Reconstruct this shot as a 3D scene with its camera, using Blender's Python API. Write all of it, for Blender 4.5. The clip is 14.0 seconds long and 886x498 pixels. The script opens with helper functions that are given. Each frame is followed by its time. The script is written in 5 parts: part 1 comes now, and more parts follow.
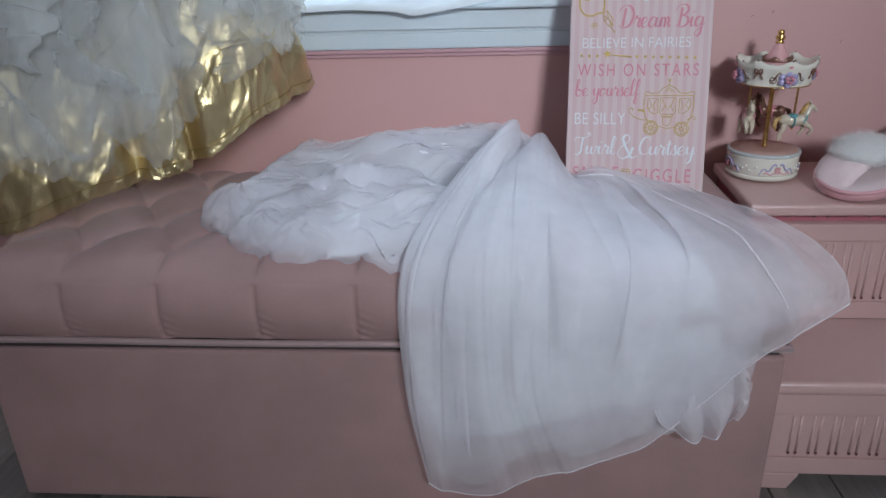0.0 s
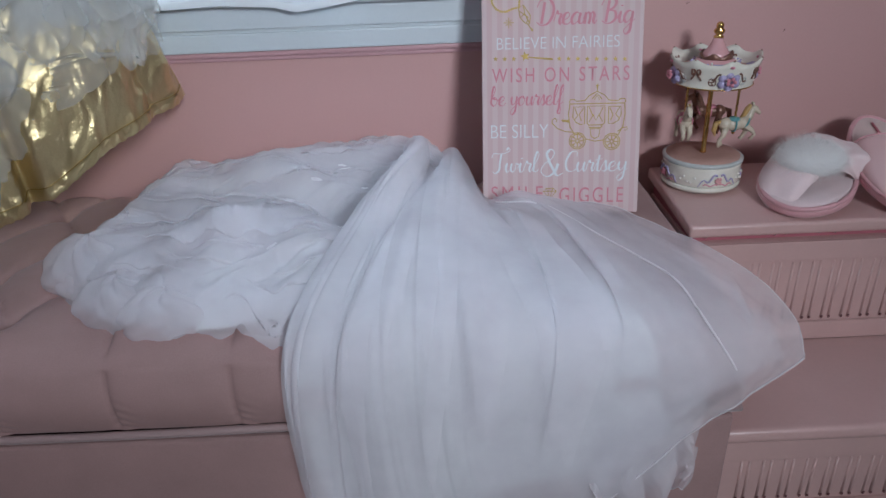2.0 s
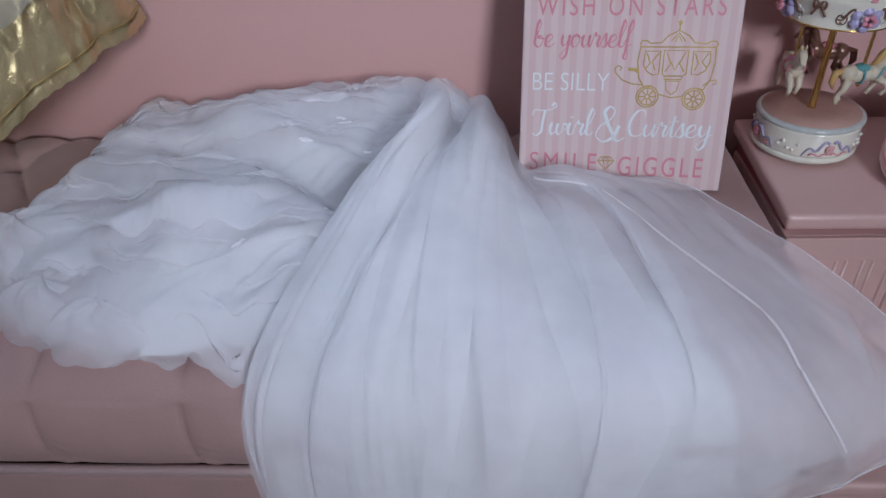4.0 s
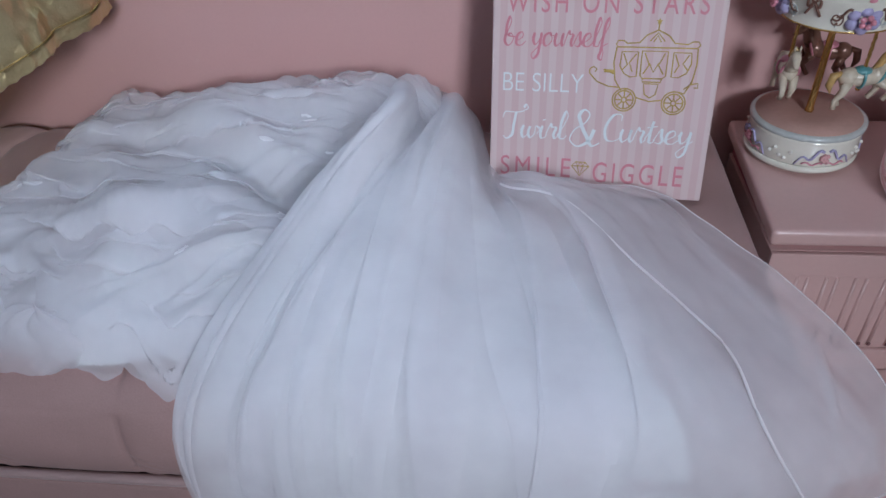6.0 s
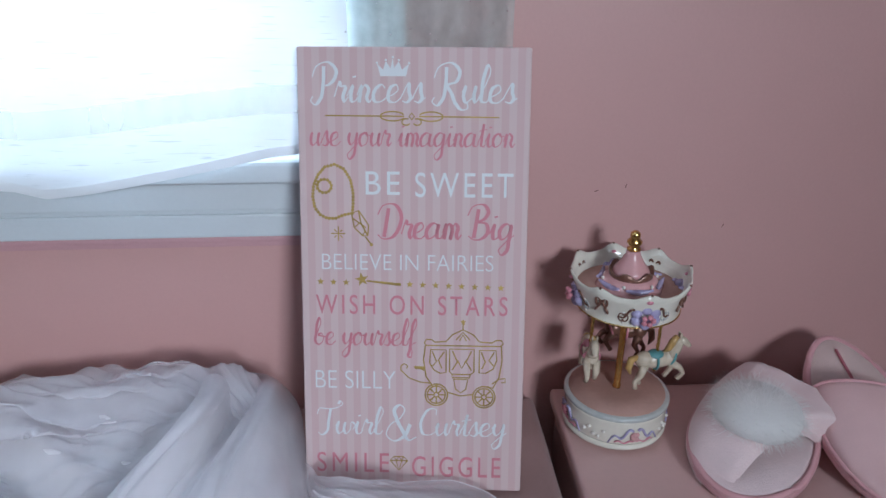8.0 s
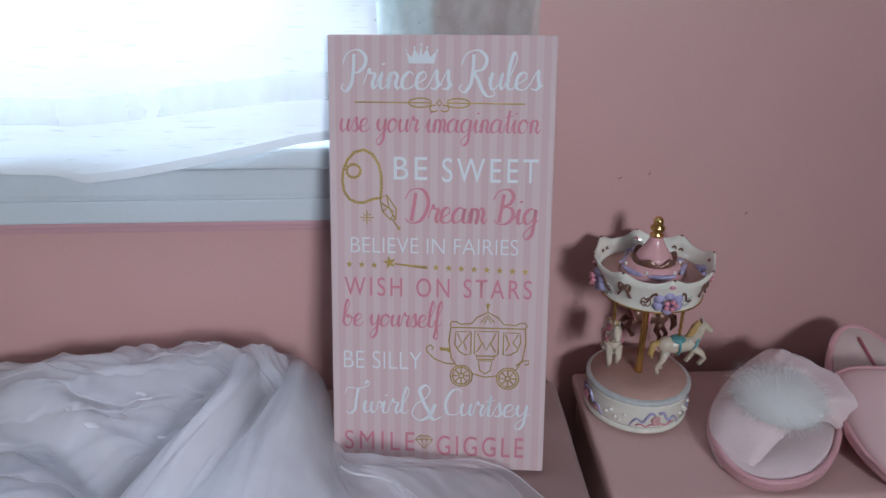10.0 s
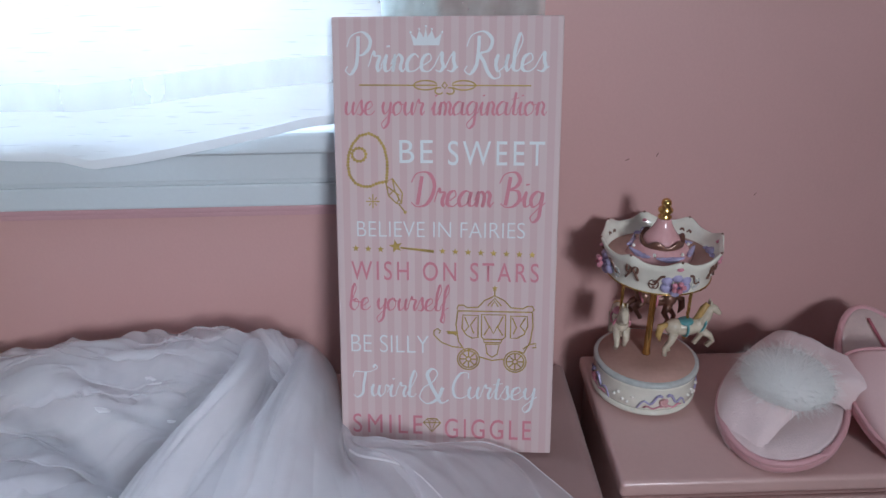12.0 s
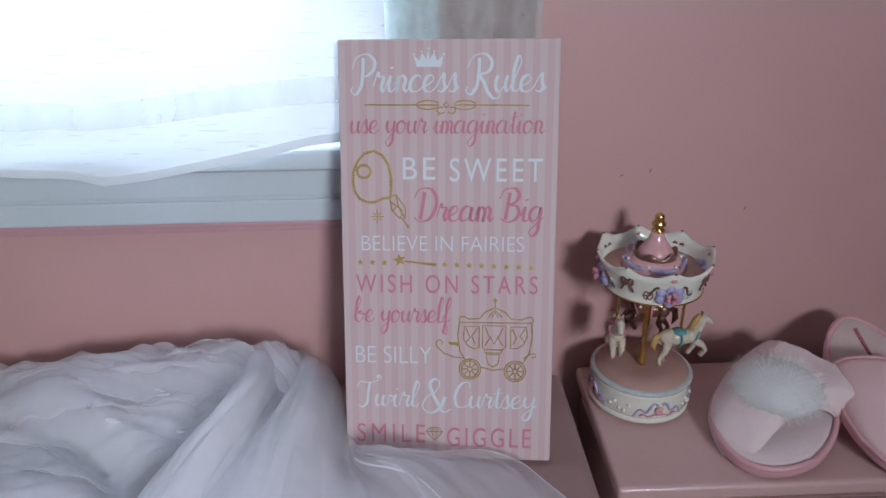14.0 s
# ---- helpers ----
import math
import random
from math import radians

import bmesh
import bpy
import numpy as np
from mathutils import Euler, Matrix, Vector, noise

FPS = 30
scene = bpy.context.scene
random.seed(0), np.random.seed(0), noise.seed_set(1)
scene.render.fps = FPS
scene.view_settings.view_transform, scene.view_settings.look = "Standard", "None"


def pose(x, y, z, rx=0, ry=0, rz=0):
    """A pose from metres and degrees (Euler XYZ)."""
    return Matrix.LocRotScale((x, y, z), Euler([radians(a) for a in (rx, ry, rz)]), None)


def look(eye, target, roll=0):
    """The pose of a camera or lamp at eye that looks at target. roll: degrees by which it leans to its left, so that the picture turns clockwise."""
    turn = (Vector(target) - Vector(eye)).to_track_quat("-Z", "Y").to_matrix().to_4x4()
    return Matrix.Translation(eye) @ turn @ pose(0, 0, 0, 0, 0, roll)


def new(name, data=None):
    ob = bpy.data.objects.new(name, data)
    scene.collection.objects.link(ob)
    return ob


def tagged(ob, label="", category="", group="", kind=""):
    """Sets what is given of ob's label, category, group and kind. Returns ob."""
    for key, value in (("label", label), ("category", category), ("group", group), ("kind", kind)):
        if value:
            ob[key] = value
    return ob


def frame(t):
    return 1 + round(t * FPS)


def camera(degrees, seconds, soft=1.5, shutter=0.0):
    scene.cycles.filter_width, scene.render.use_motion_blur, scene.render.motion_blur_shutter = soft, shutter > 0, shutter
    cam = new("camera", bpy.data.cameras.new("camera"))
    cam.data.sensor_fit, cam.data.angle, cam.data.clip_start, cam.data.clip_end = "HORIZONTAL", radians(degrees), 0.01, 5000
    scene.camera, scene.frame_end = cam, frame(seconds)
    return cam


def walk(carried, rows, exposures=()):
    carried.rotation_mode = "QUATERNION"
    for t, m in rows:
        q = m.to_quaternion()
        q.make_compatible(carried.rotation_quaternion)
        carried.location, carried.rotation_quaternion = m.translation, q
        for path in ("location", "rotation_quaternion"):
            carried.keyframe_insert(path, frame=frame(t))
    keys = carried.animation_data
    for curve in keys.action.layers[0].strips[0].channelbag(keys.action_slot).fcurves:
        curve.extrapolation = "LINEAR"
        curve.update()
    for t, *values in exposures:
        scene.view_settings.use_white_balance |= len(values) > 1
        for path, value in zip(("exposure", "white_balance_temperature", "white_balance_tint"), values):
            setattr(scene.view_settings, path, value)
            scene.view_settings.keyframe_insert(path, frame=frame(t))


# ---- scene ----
cam = camera(64.9, 14.0)
METRES, EYE, TILT, LEAN, TURN = 1.04, 0.90, -11.5, 2.2, 3.65
ROWS = [
    (0.0, 0.0, 0.0, 0.0, 0.13, -11.25, -0.67),
    (0.5, 0.0176, 0.0197, -0.0883, -0.11, -4.65, -1.74),
    (1.0, 0.0155, 0.0679, -0.0623, -0.4, -3.59, -1.96),
    (1.5, 0.0234, 0.1079, 0.0477, -2.62, -10.65, -1.16),
    (2.0, 0.0668, 0.1981, 0.1031, -5.05, -15.38, 0.91),
    (2.5, 0.1273, 0.2827, 0.1203, -0.65, -22.02, -2.37),
    (3.0, 0.0877, 0.3512, 0.1355, 1.47, -24.04, 0.17),
    (3.5, 0.098, 0.4106, 0.1517, -1.34, -24.57, 0.41),
    (6.0, 0.1997, 0.5033, 0.1826, 2.09, -27.32, 0.36),
    (6.5, 0.2115, 0.4998, 0.1946, 1.25, -25.74, 0.88),
    (7.0, 0.2379, 0.5163, 0.2428, -1.12, -21.19, 1.2),
    (7.5, 0.26, 0.5452, 0.2828, -5.75, -15.43, 0.39),
    (8.0, 0.2759, 0.5551, 0.2967, -7.71, -12.23, -0.95),
    (10.5, 0.2662, 0.5351, 0.2894, -5.77, -13.09, -0.93),
    (11.0, 0.2681, 0.5379, 0.2896, -5.71, -13.55, -0.77),
    (11.5, 0.2666, 0.5376, 0.2912, -5.47, -14.31, -0.44),
    (12.0, 0.2682, 0.5391, 0.29, -5.54, -14.18, -0.44),
    (12.5, 0.2689, 0.5373, 0.2909, -5.65, -14.07, -0.64),
    (13.0, 0.2665, 0.5299, 0.2924, -5.64, -13.73, -0.64),
    (13.5, 0.2586, 0.5221, 0.2933, -5.73, -13.27, -0.6),
    (14.0, 0.2545, 0.5142, 0.2945, -6.21, -12.94, -0.39),
]
walk(cam, [(t, pose(0, 0, EYE, TILT, LEAN, TURN) @ pose(METRES * x, METRES * y, METRES * z, 90 + pitch, roll, yaw)) for t, x, y, z, yaw, pitch, roll in ROWS],
     exposures=[(0.0, 0.10, 5750, 2), (1.5, 0.0, 5720, 3), (2.5, -0.06, 5750, 5), (3.5, 0.05, 5700, 6), (6.5, 0.05, 5600, 4), (7.5, 0.03, 5620, 4), (10.5, -0.09, 5820, 6), (14.0, -0.09, 5820, 6)])

# ---- world and light ----
world = bpy.data.worlds.new("sky")
scene.world = world
world.use_nodes = True
wn = world.node_tree
sky = wn.nodes.new("ShaderNodeTexSky")
sky.sky_type, sky.sun_disc, sky.sun_elevation, sky.sun_rotation = "NISHITA", False, radians(35), radians(120)
wn.links.new(sky.outputs[0], wn.nodes["Background"].inputs[0])
wn.nodes["Background"].inputs[1].default_value = 0.1


def window_lamp(name, m, sx, sy, watts, colour, spread=180):
    d = bpy.data.lights.new(name, "AREA")
    d.shape, d.size, d.size_y, d.energy, d.color = "RECTANGLE", sx, sy, watts, colour
    d.spread = radians(spread)
    ob = new(name, d)
    ob.matrix_world = m
    return ob


window_lamp("daylight_north", look((-0.51, 1.66, 1.51), (-0.51, 0.0, 1.51)), 1.36, 1.40, 36.0, (0.74, 0.87, 1.0))
window_lamp("daylight_south", look((1.18, -2.26, 1.98), (-0.04, 1.45, 0.74)), 0.62, 0.70, 7.5, (0.97, 0.97, 1.0), 50)


# ---- materials ----
def nodes_of(name):
    m = bpy.data.materials.new(name)
    m.use_nodes = True
    return m, m.node_tree, m.node_tree.nodes["Principled BSDF"]


def mat(name, colour, rough=0.5, metal=0.0, vary=0.12, scale=6.0, fine=180.0, bump=0.1, sheen=0.0, coat=0.0, stretch=(1, 1, 1), random_piece=0.0, far=0.002):
    """Plain surface with broad stains, fine grain and fine relief."""
    m, t, p = nodes_of(name)
    tc = t.nodes.new("ShaderNodeTexCoord")
    mp = t.nodes.new("ShaderNodeMapping")
    mp.inputs["Scale"].default_value = stretch
    t.links.new(tc.outputs["Object"], mp.inputs[0])
    big, small = t.nodes.new("ShaderNodeTexNoise"), t.nodes.new("ShaderNodeTexNoise")
    big.inputs["Scale"].default_value, big.inputs["Detail"].default_value = scale, 5
    small.inputs["Scale"].default_value, small.inputs["Detail"].default_value = fine, 3
    for n in (big, small):
        t.links.new(mp.outputs[0], n.inputs["Vector"])
    add = t.nodes.new("ShaderNodeMath")
    add.operation = "MULTIPLY_ADD"
    add.inputs[1].default_value = 0.45
    t.links.new(small.outputs["Fac"], add.inputs[0])
    t.links.new(big.outputs["Fac"], add.inputs[2])
    ramp = t.nodes.new("ShaderNodeMapRange")
    ramp.inputs[1].default_value, ramp.inputs[2].default_value = 0.35, 1.1
    ramp.inputs[3].default_value, ramp.inputs[4].default_value = 1 - vary, 1 + vary
    t.links.new(add.outputs[0], ramp.inputs[0])
    mul = t.nodes.new("ShaderNodeVectorMath")
    mul.operation = "SCALE"
    mul.inputs[0].default_value = colour
    t.links.new(ramp.outputs[0], mul.inputs["Scale"])
    out = mul.outputs[0]
    if random_piece:
        info = t.nodes.new("ShaderNodeObjectInfo")
        r2 = t.nodes.new("ShaderNodeMapRange")
        r2.inputs[3].default_value, r2.inputs[4].default_value = 1 - random_piece, 1 + random_piece
        t.links.new(info.outputs["Random"], r2.inputs[0])
        m2 = t.nodes.new("ShaderNodeVectorMath")
        m2.operation = "SCALE"
        t.links.new(out, m2.inputs[0])
        t.links.new(r2.outputs[0], m2.inputs["Scale"])
        out = m2.outputs[0]
    t.links.new(out, p.inputs["Base Color"])
    p.inputs["Roughness"].default_value, p.inputs["Metallic"].default_value = rough, metal
    p.inputs["Sheen Weight"].default_value, p.inputs["Coat Weight"].default_value = sheen, coat
    p.inputs["Sheen Roughness"].default_value = 0.4
    if bump:
        b = t.nodes.new("ShaderNodeBump")
        b.inputs["Strength"].default_value, b.inputs["Distance"].default_value = bump, far
        t.links.new(small.outputs["Fac"], b.inputs["Height"])
        t.links.new(b.outputs[0], p.inputs["Normal"])
    return m


def sheer(name, colour, cover, vary=0.25, scale=9.0, through_light=0.45, stretch=(1, 1, 1), slub=False):
    """Thin woven net: part of it lets light straight through, the threads scatter it to both sides."""
    m, t, p = nodes_of(name)
    t.nodes.remove(p)
    out = t.nodes["Material Output"]
    tc = t.nodes.new("ShaderNodeTexCoord")
    mp = t.nodes.new("ShaderNodeMapping")
    mp.inputs["Scale"].default_value = stretch
    t.links.new(tc.outputs["Object"], mp.inputs[0])
    nz = t.nodes.new("ShaderNodeTexNoise")
    nz.inputs["Scale"].default_value, nz.inputs["Detail"].default_value = scale, 6
    t.links.new(mp.outputs[0], nz.inputs["Vector"])
    rg = t.nodes.new("ShaderNodeMapRange")
    rg.inputs[1].default_value, rg.inputs[2].default_value = 0.3, 0.7
    rg.inputs[3].default_value, rg.inputs[4].default_value = cover * (1 - vary), min(1.0, cover * (1 + vary))
    t.links.new(nz.outputs["Fac"], rg.inputs[0])
    di, tr, cl = t.nodes.new("ShaderNodeBsdfDiffuse"), t.nodes.new("ShaderNodeBsdfTranslucent"), t.nodes.new("ShaderNodeBsdfTransparent")
    for n in (di, tr):
        n.inputs["Color"].default_value = (*colour, 1)
    body, mix = t.nodes.new("ShaderNodeMixShader"), t.nodes.new("ShaderNodeMixShader")
    body.inputs[0].default_value = through_light
    t.links.new(di.outputs[0], body.inputs[1])
    t.links.new(tr.outputs[0], body.inputs[2])
    t.links.new(rg.outputs[0], mix.inputs[0])
    t.links.new(cl.outputs[0], mix.inputs[1])
    t.links.new(body.outputs[0], mix.inputs[2])
    t.links.new(mix.outputs[0], out.inputs[0])
    if slub:
        # short thick threads in the weave
        m2, n2, r2, s2 = t.nodes.new("ShaderNodeMapping"), t.nodes.new("ShaderNodeTexNoise"), t.nodes.new("ShaderNodeMapRange"), t.nodes.new("ShaderNodeVectorMath")
        m2.inputs["Scale"].default_value = (24, 1, 520)
        n2.inputs["Scale"].default_value, n2.inputs["Detail"].default_value = 1.0, 1
        t.links.new(tc.outputs["Object"], m2.inputs[0])
        t.links.new(m2.outputs[0], n2.inputs["Vector"])
        t.links.new(n2.outputs["Fac"], r2.inputs[0])
        r2.inputs[1].default_value, r2.inputs[2].default_value, r2.inputs[3].default_value, r2.inputs[4].default_value = 0.69, 0.74, 1.0, 0.80
        s2.operation = "SCALE"
        s2.inputs[0].default_value = colour
        t.links.new(r2.outputs[0], s2.inputs["Scale"])
        for n in (di, tr):
            t.links.new(s2.outputs[0], n.inputs["Color"])
    return m


M_WALL = mat("pink_wall_paint", (0.585, 0.347, 0.325), 0.46, vary=0.05, scale=2.5, fine=220, bump=0.08)
M_MOULD = mat("pink_moulding_paint", (0.54, 0.315, 0.335), 0.45, vary=0.06, bump=0.05)
M_TRIM = mat("white_trim_paint", (0.61, 0.655, 0.68), 0.38, vary=0.05, scale=5, bump=0.05)
M_CEIL = mat("white_ceiling_paint", (0.88, 0.88, 0.88), 0.8, vary=0.04)
M_PALE = mat("pale_pink_wall_paint", (0.44, 0.315, 0.305), 0.8, vary=0.04)
M_FLOOR = mat("grey_wood_planks", (0.20, 0.175, 0.16), 0.42, vary=0.3, scale=5, fine=60, bump=0.15, stretch=(12, 1, 1), random_piece=0.25)
M_VELVET = mat("dusty_pink_velvet", (0.365, 0.228, 0.214), 0.75, vary=0.18, scale=7, fine=600, bump=0.12, sheen=0.12)
M_PIPING = mat("dusty_pink_piping", (0.38, 0.265, 0.255), 0.6, vary=0.1, fine=700, bump=0.2, sheen=0.3)
M_DARK = mat("dark_gap_shade_and_feet", (0.05, 0.035, 0.035), 0.9)
M_NIGHT = mat("pink_gloss_furniture_paint", (0.60, 0.39, 0.36), 0.28, vary=0.06, scale=8, fine=140, bump=0.04, coat=0.2)
M_DEEP = mat("deep_pink_recess", (0.42, 0.13, 0.16), 0.5, vary=0.1)
M_HOLE = mat("dark_hole_shade_and_scuff", (0.16, 0.07, 0.07), 0.8)
M_WHITE_INK = mat("white_print_ink", (0.675, 0.70, 0.71), 0.5, vary=0.03, bump=0.02)
M_PINK_INK = mat("pink_print_ink", (0.56, 0.20, 0.245), 0.5, vary=0.06, bump=0.02)
M_FOIL = mat("gold_foil_print", (0.44, 0.31, 0.10), 0.52, metal=0.8, vary=0.35, scale=60, fine=500, bump=0.1)
M_GOLD = mat("polished_gold_metal", (0.72, 0.47, 0.16), 0.25, metal=1.0, vary=0.15, scale=60, bump=0.05)
M_LAME = mat("gold_lame_fabric", (0.60, 0.485, 0.26), 0.32, metal=0.85, vary=0.12, scale=14, fine=330, bump=0.55, far=0.0012)
M_HORSE = mat("aged_cream_porcelain", (0.60, 0.51, 0.39), 0.25, vary=0.2, scale=150, bump=0.04, coat=0.3)
M_MANE = mat("golden_tan_enamel", (0.52, 0.33, 0.12), 0.3, vary=0.25, scale=160, coat=0.2)
M_PORCELAIN = mat("cream_glazed_porcelain", (0.76, 0.72, 0.62), 0.18, vary=0.07, scale=40, bump=0.03, coat=0.5)
M_PORC_PINK = mat("pink_glazed_porcelain", (0.66, 0.36, 0.36), 0.22, vary=0.1, scale=40, bump=0.03, coat=0.4)
M_PORC_LILAC = mat("lilac_glazed_porcelain", (0.42, 0.38, 0.58), 0.25, vary=0.15, scale=90, coat=0.3)
M_PORC_BLUE = mat("pale_blue_glazed_porcelain", (0.50, 0.51, 0.49), 0.25, vary=0.12, scale=90, coat=0.3)
M_PORC_BROWN = mat("bronze_brown_enamel", (0.20, 0.10, 0.07), 0.3, metal=0.3, vary=0.2, scale=90)
M_ROSE = mat("rose_enamel", (0.62, 0.24, 0.30), 0.3, vary=0.15, scale=120, coat=0.3)
M_TEAL = mat("teal_enamel", (0.13, 0.33, 0.34), 0.3, vary=0.15, scale=120)
M_DISC = mat("faded_dusty_pink_felt_disc", (0.47, 0.28, 0.23), 0.75, vary=0.14, scale=25, bump=0.1)
M_PEARL = mat("pearl_bead", (0.82, 0.78, 0.72), 0.15, coat=0.6, bump=0.0)
M_SLIP_PINK = mat("pink_satin_slipper_edge", (0.68, 0.36, 0.38), 0.5, vary=0.08, fine=500, sheen=0.3)
M_SATIN = mat("pale_pink_satin", (0.70, 0.46, 0.45), 0.42, vary=0.07, scale=14, fine=500, bump=0.05, sheen=0.3)
M_SLIP_SOLE = mat("blush_plush_insole", (0.66, 0.50, 0.46), 0.85, vary=0.12, scale=30, fine=600, bump=0.3, sheen=0.4)
M_PLUSH = mat("pale_pink_plush", (0.80, 0.63, 0.62), 0.9, vary=0.08, scale=30, fine=500, bump=0.35, sheen=0.5)

M_CRYSTAL = mat("silver_crystal", (0.86, 0.86, 0.9), 0.06, metal=1.0, vary=0.05, bump=0.0)
M_NET = sheer("white_tulle", (0.985, 0.958, 0.990), 0.39, vary=0.12, scale=9, through_light=0.38)
M_NET_DENSE = sheer("layered_white_tulle", (0.985, 0.960, 0.985), 0.58, vary=0.1, scale=8, through_light=0.32)
M_LINING = sheer("ivory_skirt_lining", (0.80, 0.82, 0.815), 1.0, vary=0.0, scale=10, through_light=0.08)
M_LACE = sheer("ivory_lace_band", (0.95, 0.93, 0.89), 0.60, vary=0.15, scale=60, through_light=0.3)
M_NET_CREAM = sheer("cream_tulle", (0.93, 0.935, 0.915), 0.27, vary=0.35, scale=9, stretch=(1.5, 1.5, 0.6))
M_CURTAIN = sheer("white_slub_voile", (0.90, 0.93, 0.96), 0.985, vary=0.015, scale=14, through_light=0.16, stretch=(0.25, 1, 9), slub=True)
M_HEM = sheer("doubled_voile_hem", (0.93, 0.95, 0.97), 1.0, vary=0.0, through_light=0.25)
M_GLITTER = sheer("mint_white_glitter_net", (0.70, 0.76, 0.73), 0.6, vary=0.2, scale=30)

M_FUR = sheer("white_faux_fur", (0.93, 0.92, 0.90), 1.0, vary=0.0, through_light=0.3)
m_glass, t_glass, p_glass = nodes_of("window_glass")
p_glass.inputs["Transmission Weight"].default_value, p_glass.inputs["Roughness"].default_value = 1.0, 0.0
p_glass.inputs["IOR"].default_value = 1.45


def striped_canvas():
    """White canvas printed with soft vertical pink stripes."""
    m, t, p = nodes_of("striped_canvas_print")
    tc, sep = t.nodes.new("ShaderNodeTexCoord"), t.nodes.new("ShaderNodeSeparateXYZ")
    t.links.new(tc.outputs["Object"], sep.inputs[0])
    k = t.nodes.new("ShaderNodeMath")
    k.operation = "MULTIPLY"
    k.inputs[1].default_value = 2 * math.pi / 0.0165
    t.links.new(sep.outputs[0], k.inputs[0])
    s = t.nodes.new("ShaderNodeMath")
    s.operation = "SINE"
    t.links.new(k.outputs[0], s.inputs[0])
    r = t.nodes.new("ShaderNodeMapRange")
    r.inputs[1].default_value, r.inputs[2].default_value = -0.15, 0.15
    t.links.new(s.outputs[0], r.inputs[0])
    mix = t.nodes.new("ShaderNodeMix")
    mix.data_type = "RGBA"
    mix.inputs[6].default_value, mix.inputs[7].default_value = (0.575, 0.400, 0.400, 1), (0.605, 0.468, 0.460, 1)
    t.links.new(r.outputs[0], mix.inputs[0])
    t.links.new(mix.outputs[2], p.inputs["Base Color"])
    p.inputs["Roughness"].default_value = 0.62
    w = t.nodes.new("ShaderNodeTexNoise")
    w.inputs["Scale"].default_value = 900
    t.links.new(tc.outputs["Object"], w.inputs["Vector"])
    b = t.nodes.new("ShaderNodeBump")
    b.inputs["Strength"].default_value, b.inputs["Distance"].default_value = 0.2, 0.0005
    t.links.new(w.outputs["Fac"], b.inputs["Height"])
    t.links.new(b.outputs[0], p.inputs["Normal"])
    return m


M_CANVAS = striped_canvas()


# ---- building helpers ----
def part(name, bm, material, parent=None, label="", smooth=False):
    """Links a bmesh as one mesh object, under a thing or a part."""
    d = bpy.data.meshes.new(name)
    bm.to_mesh(d)
    bm.free()
    mats = material if isinstance(material, (list, tuple)) else [material]
    for m in mats:
        d.materials.append(m)
    if smooth:
        d.polygons.foreach_set("use_smooth", [True] * len(d.polygons))
    ob = new(name, d)
    if parent:
        ob.parent = parent
    if label:
        tagged(ob, label)
    return ob


def thing(name, m, label, category, group="", kind=""):
    ob = new(name)
    ob.empty_display_size = 0.05
    ob.matrix_world = m
    return tagged(ob, label, category, group, kind)


def box(x0, x1, y0, y1, z0, z1, bevel=0.0, segs=2, bm=None):
    bm = bm or bmesh.new()
    r = bmesh.ops.create_cube(bm, size=1.0)
    vs = r["verts"]
    for v in vs:
        v.co = Vector(((x0 + x1) / 2 + v.co.x * (x1 - x0), (y0 + y1) / 2 + v.co.y * (y1 - y0), (z0 + z1) / 2 + v.co.z * (z1 - z0)))
    if bevel:
        es = list({e for v in vs for e in v.link_edges})
        bmesh.ops.bevel(bm, geom=es, offset=bevel, segments=segs, affect="EDGES", profile=0.6)
    return bm


def ball(c, r, bm=None, u=14, v=9, m=None):
    """An ellipsoid; r is one radius or three; m turns it."""
    bm = bm or bmesh.new()
    rr = r if isinstance(r, (tuple, list)) else (r, r, r)
    mm = Matrix.Translation(c) @ (m or Matrix.Identity(4)) @ Matrix.Diagonal((*rr, 1))
    bmesh.ops.create_uvsphere(bm, u_segments=u, v_segments=v, radius=1.0, matrix=mm)
    return bm


def tube(pts, r, bm=None, n=6, closed=False, flat=None):
    """A round cord along points; r is a number or one for each point; flat squeezes it along y."""
    bm = bm or bmesh.new()
    pts = [Vector(p) for p in pts]
    rings = []
    k = len(pts)
    for i, p in enumerate(pts):
        a = pts[(i - 1) % k] if closed or i else p
        b = pts[(i + 1) % k] if closed or i < k - 1 else p
        d = (b - a).normalized()
        side = d.cross(Vector((0, 1, 0)) if abs(d.y) < 0.9 else Vector((0, 0, 1))).normalized()
        up = side.cross(d)
        rad = r[i] if isinstance(r, (list, tuple)) else r
        ring = []
        for j in range(n):
            q = 2 * math.pi * j / n
            o = (side * math.cos(q) + up * math.sin(q)) * rad
            if flat is not None:
                o.y *= flat
            ring.append(bm.verts.new(p + o))
        rings.append(ring)
    for i in range(k if closed else k - 1):
        a, b = rings[i], rings[(i + 1) % k]
        for j in range(n):
            bm.faces.new((a[j], a[(j + 1) % n], b[(j + 1) % n], b[j]))
    if not closed:
        bm.faces.new(rings[0][::-1])
        bm.faces.new(rings[-1])
    return bm


